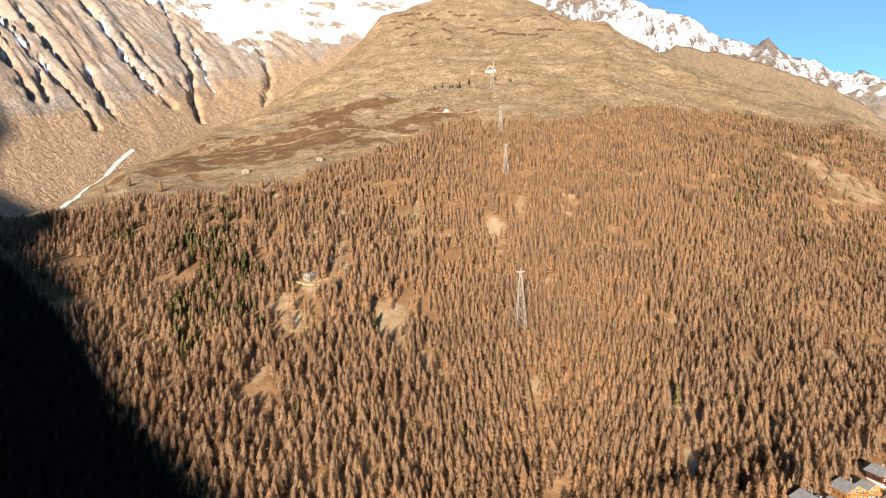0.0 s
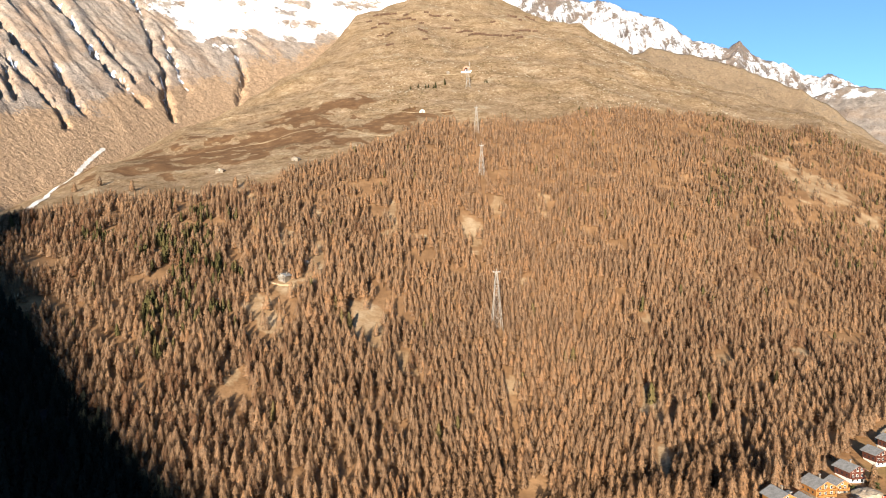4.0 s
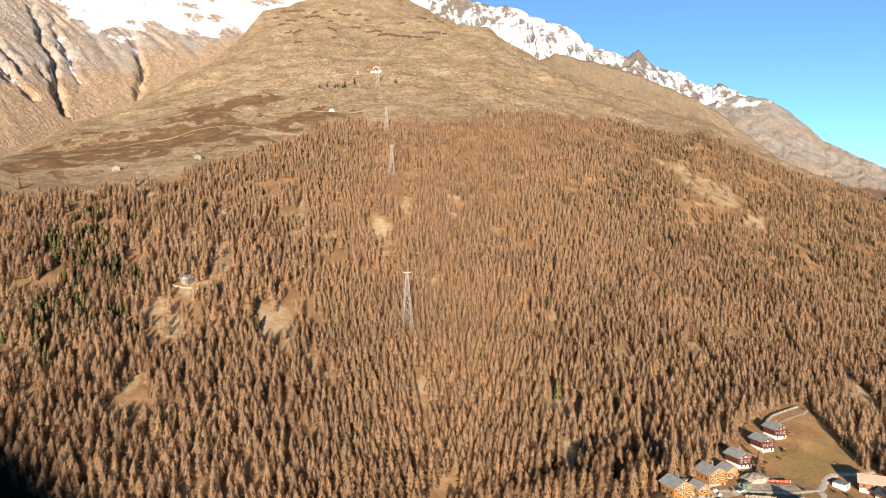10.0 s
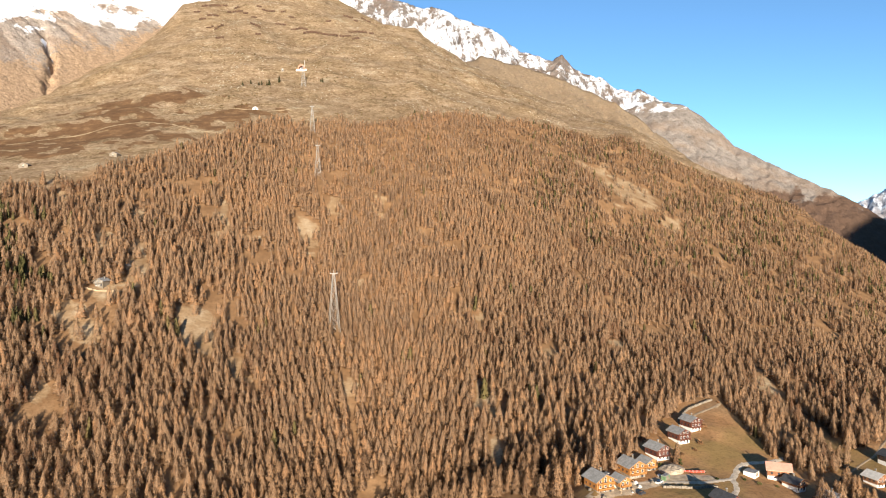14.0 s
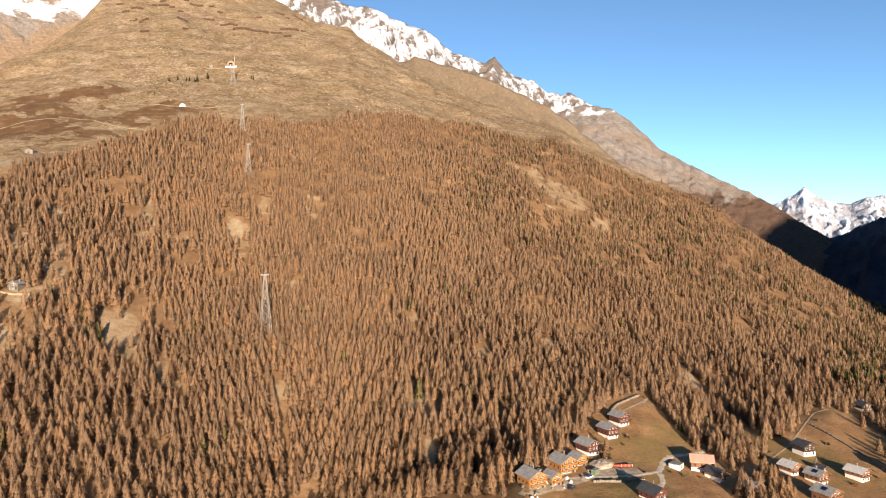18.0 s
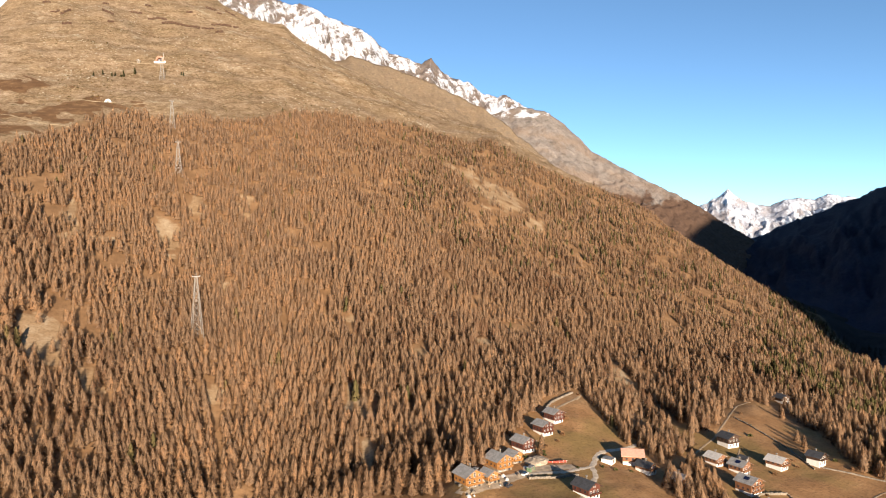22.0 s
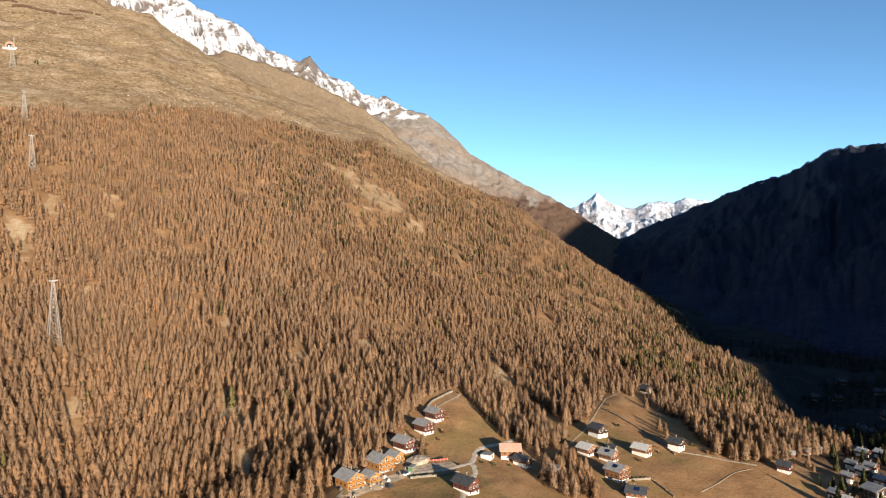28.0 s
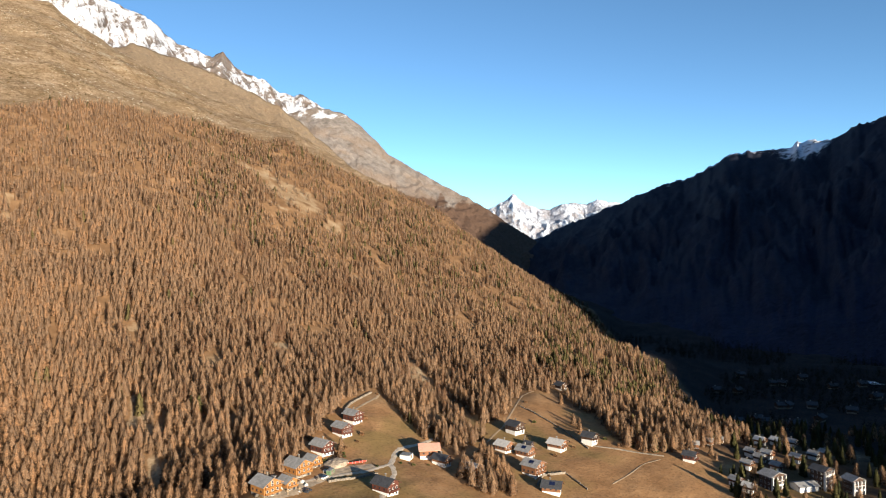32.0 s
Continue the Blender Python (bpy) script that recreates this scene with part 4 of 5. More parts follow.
def house(x, y, front, w, d, eave, ridge, timber, roof, label, base_h=2.1, balconies=2, kind="chalet", over=1.1, chimney=True, sides=3, cols=3, base_mat=None, group="", back=5.0, skylight=False, trim=None):
    """A gabled house whose gable looks towards the bearing front. Base on the ground, timber above, slabs for the roof."""
    w, d, eave, ridge, base_h = (0.88 * q for q in (w, d, eave, ridge, base_h))
    r, az = math.hypot(x, y), math.atan2(x, y)
    x, y = (r + back) * math.sin(az), (r + back) * math.cos(az)
    trim = trim or timber
    turn = radians(180 - front)
    ca, sa = math.cos(turn), math.sin(turn)
    zs = [lz(x + i * w / 2 * ca - j * d / 2 * sa, y + i * w / 2 * sa + j * d / 2 * ca) for i in (-1, 1) for j in (-1, 1)]
    z = sum(zs) / 4 - 0.3
    h = thing(kind, pose(x, y, z, 0, 0, 180 - front), label, "house", group)
    sink = z - min(zs) + 1.0
    part("base", one_box(0, 0, (base_h - sink) / 2, w - 0.3, d - 0.3, base_h + sink), base_mat or white_mat, h, "white rendered masonry base" if base_mat is None else "")
    body = [(-w / 2, base_h), (w / 2, base_h), (w / 2, eave), (0, ridge), (-w / 2, eave)]
    part("wall", prism(bmesh.new(), body, -d / 2, d / 2), timber, h)
    slope = (ridge - eave) / (w / 2)
    ex, ez = w / 2 + over, eave - over * slope
    for sgn in (-1, 1):
        bm = bmesh.new()
        prism(bm, [(0, ridge + 0.02), (sgn * ex, ez + 0.02), (sgn * ex, ez + 0.34), (0, ridge + 0.38)], -d / 2 - over, d / 2 + over * 0.7)
        part("roof_slope", bm, roof, h)
        part("fascia", beam(bmesh.new(), (0, -d / 2 - over - 0.06, ridge + 0.12), (sgn * ex, -d / 2 - over - 0.06, ez + 0.12), 0.22), timber, h)
    storeys = max(1, round((eave - base_h) / 2.6))
    for k in range(storeys):
        fz = base_h + k * 2.6
        if k < balconies:
            bal = part("balcony", one_box(0, -d / 2 - 0.65, fz + 0.1, w - 0.4, 1.3, 0.18), trim, h)
            part("railing", one_box(0, -d / 2 - 1.26, fz + 0.72, w - 0.4, 0.07, 0.62), trim, bal)
            for px_ in (-w / 2 + 0.35, 0, w / 2 - 0.35):
                part("baluster_post", one_box(px_, -d / 2 - 1.26, fz + 1.3, 0.12, 0.12, 2.4 if k + 1 < storeys else 1.2), trim, bal)
        for c in range(cols):
            opening(h, (c - (cols - 1) / 2) * (w / (cols + 0.3)), -d / 2, fz + 1.5, "front", rim=white_mat)
        for c in range(sides):
            for sgn in (-1, 1):
                if fz + 2.3 < eave:
                    opening(h, sgn * w / 2, (c - (sides - 1) / 2) * (d / (sides + 0.3)), fz + 1.5, "side", rim=timber)
    opening(h, 0, -d / 2, eave + (ridge - eave) * 0.32, "front", rim=white_mat)
    for c in range(cols):
        opening(h, (c - (cols - 1) / 2) * (w / (cols + 0.3)), -d / 2 + 0.15, base_h * 0.55, "front", c == cols - 1)
    if chimney:
        ch = part("chimney", one_box(w * 0.2, d * 0.12, ridge + 0.1, 0.65, 0.65, 1.8, bevel=0.05), stone_mat, h)
        part("chimney_cap", one_box(w * 0.2, d * 0.12, ridge + 1.05, 0.9, 0.9, 0.14), slate_mat, ch)
    if skylight:
        m = Matrix.Translation((-w / 4 - 0.1, -d * 0.05, (eave + ridge) / 2 + 0.42)) @ Matrix.Rotation(-math.atan(slope), 4, "Y") @ Matrix.Diagonal((2.4, 3.0, 0.08, 1))
        bm = bmesh.new()
        bmesh.ops.create_cube(bm, size=1.0, matrix=m)
        part("solar_panel", bm, solar_mat, h)
    return h


def opening(h, x, y, z, face, door=False, rim=None):
    """A framed window (or a door) on the front or on a side wall."""
    sx, sz = (1.15, 1.25) if not door else (1.2, 2.0)
    if face == "front":
        f = part("door" if door else "window", one_box(x, y - 0.02, z - (0.2 if door else 0), sx, 0.12, sz), (rim or white_mat) if not door else dark_timber, h)
        part("pane", one_box(x, y - 0.05, z - (0.2 if door else 0), sx - 0.18, 0.12, sz - 0.18), glass_mat, f)
        if not door:
            part("sill", one_box(x, y - 0.1, z - sz / 2 - 0.05, sx + 0.15, 0.26, 0.08), rim or white_mat, f)
    else:
        o = math.copysign(0.02, x)
        f = part("window", one_box(x + o, y, z, 0.12, sx, sz), rim or white_mat, h)
        part("pane", one_box(x + 2.5 * o, y, z, 0.12, sx - 0.18, sz - 0.18), glass_mat, f)


def resample(pts, step):
    pts = np.array(pts, float)
    d = np.concatenate([[0], np.cumsum(np.hypot(*np.diff(pts[:, :2], axis=0).T))])
    t = np.linspace(0, d[-1], max(2, int(d[-1] / step)))
    return np.stack([np.interp(t, d, pts[:, k]) for k in range(pts.shape[1])], 1)


def smooth(p, times=3):
    for _ in range(times):
        q = p.copy()
        q[1:-1] = (p[:-2] + 2 * p[1:-1] + p[2:]) / 4
        p = q
    return p


def ribbon(name, pts, width, mat, label, lift=0.15, category="road", ragged=0.15):
    """A road or path laid over the ground along points of the plan."""
    p = smooth(resample(pts, 2.0), 4)
    t = np.gradient(p[:, :2], axis=0)
    t /= np.maximum(np.hypot(t[:, 0], t[:, 1]), 1e-6)[:, None]
    side = np.stack([-t[:, 1], t[:, 0]], 1)
    off = np.linspace(-0.5, 0.5, 4)
    rng = np.random.default_rng(len(pts))
    wd = width * (1 + ragged * rng.normal(0, 1, len(p)))
    x = p[:, 0:1] + side[:, 0:1] * off * wd[:, None]
    y = p[:, 1:2] + side[:, 1:2] * off * wd[:, None]
    z = land_z(x, y) + lift - 0.25 * (np.abs(off) > 0.4)[None]
    ob = new(name, mesh_from(name, np.stack([x, y, z], -1).reshape(-1, 3), grid_faces(len(p), 4)[:, ::-1], [mat]))
    return tagged(ob, label, category, kind="structure")


def stone_wall(pts, high, thick, label, mat=None, name="stone_wall", stone=1.4):
    """A dry wall of stones along points of the plan; each stone a part."""
    p = resample(pts, stone)
    c = p.mean(0)
    w = thing(name, pose(c[0], c[1], lz(c[0], c[1])), label, "wall")
    rng = random.Random(len(pts) * 7 + int(c[0]))
    for (x0, y0), (x1, y1) in zip(p[:, :2], p[1:, :2]):
        a = math.atan2(y1 - y0, x1 - x0)
        z = lz((x0 + x1) / 2, (y0 + y1) / 2)
        hh = high * rng.uniform(0.75, 1.15)
        bm = one_box(0, 0, 0, math.hypot(x1 - x0, y1 - y0) * 0.97, thick * rng.uniform(0.85, 1.1), hh + 0.6, bevel=0.08)
        st = part("stone", bm, mat or stone_mat, w)
        st.matrix_basis = pose((x0 + x1) / 2 - c[0], (y0 + y1) / 2 - c[1], z + hh / 2 - 0.3 - lz(c[0], c[1]), rng.uniform(-3, 3), rng.uniform(-3, 3), math.degrees(a) + rng.uniform(-4, 4))
    return w


# ---- roads, paths and walls of the hamlet ----
ribbon("road", [(168, 312), (185, 311), (202, 309), (217, 306), (237, 311), (251, 325), (260, 329), (273, 330), (292, 337)], 4.2, gravel_mat, "pale gravel lane through the hamlet")
ribbon("road", [(237, 311), (230, 298), (213, 285), (200, 270)], 4.0, gravel_mat, "pale gravel lane branching down to the lower house")
ribbon("yard", [(150, 300), (166, 303), (184, 308), (204, 314), (226, 312)], 13.0, painted("bare_site_earth", (0.37, 0.29, 0.205), 0.95, 0.35, 0.35), "bare pale earth of the building site", 0.1, "ground", 0.12)
ribbon("path", [(231, 350), (250, 372), (268, 390), (296, 404), (304, 412)], 3.0, earth_mat, "bare earth track above the chalets")
ribbon("path", [(290, 296), (307, 312), (330, 325), (356, 338), (390, 360), (422, 380), (440, 384)], 2.0, earth_mat, "narrow dirt path along the edge of the meadow")
ribbon("path", [(356, 318), (340, 306), (318, 286)], 1.6, earth_mat, "narrow dirt path between the houses")
ribbon("path", [(341, 238), (363, 240), (381, 244), (395, 240)], 1.4, earth_mat, "faint path over the lower meadow")
ribbon("path", [(-320, 1080), (-242, 1095), (-186, 1123), (-140, 1138), (-92, 1075), (-33, 1037)], 3.6, track_mat, "pale track across the alpine meadow", 0.8)
ribbon("path", [(-90, 1215), (-28, 1181), (7, 1166), (43, 1164), (110, 1180)], 3.0, track_mat, "pale track across the upper slope", 0.8)
ribbon("path", [(20, 1398), (60, 1402), (84, 1404)], 3.0, track_mat, "track to the mountain station", 0.8)
stone_wall([(398, 361), (390, 319), (373, 279)], 0.9, 0.8, "low dry stone wall crossing the meadow")
stone_wall([(379, 280), (389, 263), (401, 241)], 0.8, 0.8, "low dry stone wall below the white-based chalet")
stone_wall([(295, 255), (309, 263), (326, 260)], 1.2, 0.8, "curved stone wall of a garden plot")
stone_wall([(326, 260), (320, 240)], 1.0, 0.7, "straight stone wall of a garden plot")
stone_wall([(192, 304), (205, 301), (220, 300)], 1.2, 0.9, "retaining wall of pale stones beside the lane", stone_mat)
stone_wall([(252, 383), (270, 399), (298, 413)], 1.4, 0.9, "low retaining wall above the track", stone_mat)

# ---- houses of the hamlet ----
house(251, 368, 172, 9, 10.5, 6.8, 9.0, red_timber, slate_mat, "dark red timber chalet with white base at the forest edge")
house(233, 353, 172, 9, 10.5, 6.8, 9.0, red_timber, slate_mat, "dark red timber chalet with white base below its twin")
house(208, 335, 170, 9.5, 11.5, 6.6, 9.0, red_timber, slate_mat, "dark red timber chalet with balcony and grey slate roof", balconies=1)
house(182, 317, 172, 11, 12, 6.4, 9.4, new_timber, slate_mat, "new orange timber chalet with grey roof on a building site", base_h=1.6, base_mat=stone_mat)
house(194, 322, 172, 7, 8, 4.8, 6.8, new_timber, slate_mat, "small orange timber annex beside the new chalet", base_h=1.6, balconies=1, chimney=False, cols=2, sides=2, base_mat=stone_mat)
house(157, 303, 172, 11, 12, 6.6, 9.6, new_timber, slate_mat, "new orange timber chalet with two balconies", base_h=1.6, base_mat=stone_mat)
house(169, 304, 172, 7, 8, 4.8, 6.8, new_timber, slate_mat, "small orange timber annex with grey roof", base_h=1.6, balconies=1, chimney=False, cols=2, sides=2, base_mat=stone_mat)
house(262, 308, 125, 10, 12.5, 7.0, 9.6, brown_timber, pink_roof, "timber house under construction with pinkish board roof", base_h=3.0, balconies=0)
house(262, 297, 168, 8, 10, 5.0, 7.0, brown_timber, dark_slate, "low brown timber house with white base", base_h=2.8, balconies=1)
house(206, 275, 170, 9, 12, 6.2, 8.8, red_timber, dark_slate, "dark red chalet with dark slate roof beside the lane", balconies=1)
house(475, 384, 185, 9, 9, 5.2, 7.6, dark_timber, dark_slate, "dark house half hidden among larches", balconies=0)
house(349, 321, 178, 11, 10, 7.4, 9.8, dark_timber, dark_slate, "dark timber chalet on two white storeys with long balconies", base_h=3.6)
house(315, 299, 174, 9, 9.5, 5.6, 7.8, brown_timber, pale_slate, "brown timber chalet with pale roof behind larches", balconies=1)
house(321, 287, 172, 9, 10, 5.8, 8.2, brown_timber, slate_mat, "brown timber chalet with grey roof and skylight", balconies=1, skylight=True)
house(302, 264, 174, 10.5, 11, 7.6, 10.2, brown_timber, slate_mat, "three-storey brown timber chalet with solar panels", skylight=True)
house(350, 286, 170, 9, 11, 6.0, 8.2, brown_timber, pale_slate, "timber chalet on a white storey with pale grey roof", base_h=3.0)
house(377, 281, 170, 9, 9, 7.0, 9.2, dark_timber, dark_slate, "dark chalet on a tall white base", base_h=4.4, balconies=1)
house(266, 277, 170, 9.5, 10, 6.2, 8.6, brown_timber, pale_slate, "brown timber chalet with white roof among larches", balconies=2)
house(293, 243, 150, 9, 11, 5.0, 7.4, brown_timber, dark_slate, "low house with dark blue solar roof", balconies=0, skylight=True)
house(338, 299, 175, 5, 6, 2.8, 4.2, dark_timber, dark_slate, "small dark timber hut on the meadow", base_h=0.5, balconies=0, chimney=False, cols=1, sides=1, kind="hut", over=0.6)
house(404, 225, 170, 7, 8, 5.6, 7.4, red_timber, dark_slate, "small dark chalet with white base below the wood", balconies=1)
for x, y, f, lab in ((424, 245, 180, "small red-brown hut with grey roof among larches"), (426, 234, 150, "small grey-roofed hut among larches"), (439, 231, 170, "small brown hut with grey roof in the wood"), (463, 240, 165, "small grey-roofed hut under larches"), (453, 231, 165, "little brown hut in the shade of the wood")):
    house(x, y, f, 5, 6, 3.4, 5.0, brown_timber, slate_mat, lab, base_h=0.8, balconies=0, chimney=False, cols=1, sides=1, kind="hut", over=0.6)
for x, y, f, t, rf, lab in ((443, 205, 172, dark_timber, slate_mat, "white and dark chalet with grey roof in the village"), (478, 215, 165, brown_timber, pale_slate, "pale-roofed chalet at the edge of the village"), (489, 209, 170, dark_timber, pale_slate, "dark chalet with pale roof at the edge of the shade"), (448, 197, 168, brown_timber, slate_mat, "brown chalet with white front in the village"), (423, 198, 165, brown_timber, slate_mat, "brown chalet with bright white base"), (438, 197, 172, dark_timber, slate_mat, "dark chalet with wide grey roof"), (434, 185, 170, red_timber, slate_mat, "red-fronted chalet with grey roof"),
                            (458, 183, 172, new_timber, slate_mat, "orange timber chalet with white window fronts"), (396, 192, 175, red_timber, slate_mat, "red chalet with grey roof on the meadow's edge"), (393, 183, 165, dark_timber, pale_slate, "pale-roofed chalet below the meadow"), (495, 201, 165, dark_timber, slate_mat, "dark blue-grey chalet in the shade"), (485, 176, 170, brown_timber, slate_mat, "brown chalet beside the shade line"), (475, 179, 170, dark_timber, slate_mat, "shaded chalet with grey roof")):
    house(x, y, f + 18, 5.9, 6.6, 4.9, 6.5, t, rf, lab, balconies=1, cols=2, sides=2, base_h=2.9, over=0.8)


def flats(x, y, front, w, d, storeys, label):
    """A block of flats: white piers, balconies, a low gabled roof."""
    r, az = math.hypot(x, y), math.atan2(x, y)
    x, y = x + 5 * math.sin(az), y + 5 * math.cos(az)
    z = min(lz(x + i, y + j) for i in (-6, 6) for j in (-6, 6)) - 0.4
    h = thing("apartment_block", pose(x, y, z, 0, 0, 180 - front), label, "building", "apartment blocks")
    top_ = storeys * 2.8
    part("wall", prism(bmesh.new(), [(-w / 2, 0), (w / 2, 0), (w / 2, top_), (0, top_ + 2), (-w / 2, top_)], -d / 2, d / 2), dark_timber, h)
    for sgn in (-1, 1):
        part("roof_slope", prism(bmesh.new(), [(0, top_ + 2.02), (sgn * (w / 2 + 1), top_ - 0.1), (sgn * (w / 2 + 1), top_ + 0.2), (0, top_ + 2.35)], -d / 2 - 1, d / 2 + 1), dark_slate if storeys == 4 else slate_mat, h)
    for c in range(4):
        part("pier", one_box((c - 1.5) * w / 3.15, -d / 2 - 0.7, top_ / 2, 0.35, 1.3, top_), white_mat, h)
    for k in range(storeys):
        bal = part("balcony", one_box(0, -d / 2 - 0.6, k * 2.8 + 0.15, w - 0.2, 1.2, 0.2), white_mat, h)
        part("railing", one_box(0, -d / 2 - 1.2, k * 2.8 + 0.7, w - 0.2, 0.08, 0.8), white_mat if k % 2 else dark_timber, bal)
        for c in range(3):
            opening(h, (c - 1) * w / 3.15, -d / 2, k * 2.8 + 1.7, "front")
        for c in range(3):
            for sgn in (-1, 1):
                opening(h, sgn * w / 2, (c - 1) * d / 3.3, k * 2.8 + 1.7, "side")
    return h


flats(409, 177, 196, 11, 8.5, 3, "dark apartment block with white balconies and piers")
flats(430, 158, 190, 9, 8, 4, "apartment block with rows of white-framed windows")
flats(435, 143, 205, 8, 7, 3, "apartment block with white balconies at the shade's edge")
house(419, 163, 120, 10, 14, 3.6, 5.0, white_mat, slate_mat, "low white building with a pale roof", base_h=1.2, balconies=0, chimney=False, kind="low_building", over=0.6)

# houses of the shaded village, dark materials standing for shade: one built, then copied
pattern = house(690, 262, 150, 8, 9, 5.2, 7.2, dark_timber, dark_slate, "dim house with dark roof in the shaded village", base_mat=stone_mat, balconies=1, cols=2, sides=1, group="houses in the shaded valley")
vr = np.random.default_rng(23)
for k in range(26):
    a, d_ = radians(vr.uniform(62.5, 78)), vr.uniform(630, 900)
    x, y = d_ * math.sin(a), d_ * math.cos(a)
    if math.hypot(x - 690, y - 262) > 14:
        copy_thing(pattern, pose(x, y, lz(x, y) - 0.3, 0, 0, vr.uniform(0, 90)))
bm = bmesh.new()
bmesh.ops.create_circle(bm, cap_ends=True, segments=28, radius=1.0, matrix=Matrix.Diagonal((9, 14, 1, 1)))
bmesh.ops.translate(bm, verts=bmesh.ops.extrude_face_region(bm, geom=list(bm.faces))["geom"][:28], vec=(0, 0, 0.5))
rink = part("ice_rink", bm, painted("ice", (0.75, 0.8, 0.85), 0.3, 0.05))
rink.matrix_world = pose(844, 258, lz(844, 258) + 0.1, 0, 0, 20)
tagged(rink, "pale oval ice rink on the shaded valley floor", "ice rink")

# ---- building site ----
bm = bmesh.new()
bmesh.ops.create_uvsphere(bm, u_segments=20, v_segments=10, radius=1.0)
for v in bm.verts:
    v.co.x *= 8.5 * (1 + 0.12 * noise.noise(v.co * 2.3))
    v.co.y *= 6.0 * (1 + 0.12 * noise.noise(v.co * 2.7 + Vector((3, 1, 0))))
    v.co.z = v.co.z * 2.2 + 0.5 * noise.noise(v.co * 0.9) - 0.3
heap = part("spoil_mound", bm, painted("dug_gravel", (0.36, 0.29, 0.215), 0.95, 0.3, 0.9))
heap.matrix_world = pose(209, 323, lz(209, 323), 0, 0, 30)
tagged(heap, "pale mound of excavated gravel beside the lane", "mound")
site = random.Random(8)
for k in range(26):
    x, y = 150 + 60 * site.random(), 0
    y = 296 + (x - 150) * 0.42 + site.uniform(-5, 9)
    bm = bmesh.new()
    bmesh.ops.create_icosphere(bm, subdivisions=1, radius=site.uniform(0.5, 1.4))
    for v in bm.verts:
        v.co *= 1 + 0.3 * noise.noise(v.co * 1.7 + Vector((k, 0, 0)))
    st = part("boulder", bm, site.choice([stone_mat, earth_mat, pale_slate]))
    st.matrix_world = pose(x, y, lz(x, y) + 0.2)
    tagged(st, "pale excavated boulder on the building site", "boulder", "boulders on the building site")
for x, y, l_, w_, h_, m_, lab in ((199, 313, 5, 2.3, 2.2, painted("green_paint", (0.10, 0.16, 0.09), 0.5), "green site container beside the lane"), (193, 309, 4.5, 1.9, 1.5, white_mat, "white parked van on the building site"), (178, 300, 4.2, 1.8, 1.4, rug_mat, "dark parked car on the building site"), (252, 316, 6, 6, 2.4, white_mat, "white flat-roofed garage beside the house"), (168, 316, 2.2, 2.2, 2.6, pale_slate, "pale site cabin behind the new chalets")):
    z = lz(x, y)
    if "parked" in lab:
        t = thing("parked_car" if "car" in lab else "parked_van", pose(x, y, z, 0, 0, 25), lab, "vehicle")
        part("body", one_box(0, 0, 0.62, l_, w_, 0.75, bevel=0.12), m_, t)
        part("cabin", one_box(-0.2, 0, 1.2, l_ * 0.6, w_ * 0.9, 0.6, bevel=0.18), glass_mat, t)
        for i in (-1, 1):
            for j in (-1, 1):
                bm = bmesh.new()
                bmesh.ops.create_cone(bm, cap_ends=True, segments=12, radius1=0.33, radius2=0.33, depth=0.22, matrix=Matrix.Translation((i * l_ * 0.32, j * w_ * 0.46, 0.33)) @ Matrix.Rotation(math.pi / 2, 4, "X"))
                part("wheel", bm, rug_mat, t)
    else:
        nm = "site_container" if "container" in lab else "garage" if "garage" in lab else "site_cabin"
        t = thing(nm, pose(x, y, z, 0, 0, 30), lab, "container" if "container" in lab else "building")
        part("body", one_box(0, 0, h_ / 2 - 0.3, l_, w_, h_ + 0.6, bevel=0.06), m_, t)
        part("roof_slab", one_box(0, 0, h_ + 0.08, l_ + 0.3, w_ + 0.3, 0.16), slate_mat, t)
        part("door", one_box(0, -w_ / 2 - 0.02, h_ / 2 - 0.1, min(l_ * 0.5, 2.6), 0.08, h_ * 0.8), stone_mat, t)
bar = thing("site_barrier", pose(219, 319, lz(219, 319), 0, 0, -18), "long red construction barrier beside the gravel heap", "barrier")
for k in range(6):
    part("barrier_panel", one_box((k - 2.5) * 2.0, 0, 0.6, 1.9, 0.12, 0.9), red_mat, bar)
    part("barrier_post", one_box((k - 2.5) * 2.0 + 1.0, 0, 0.6, 0.1, 0.14, 1.3), white_mat, bar)


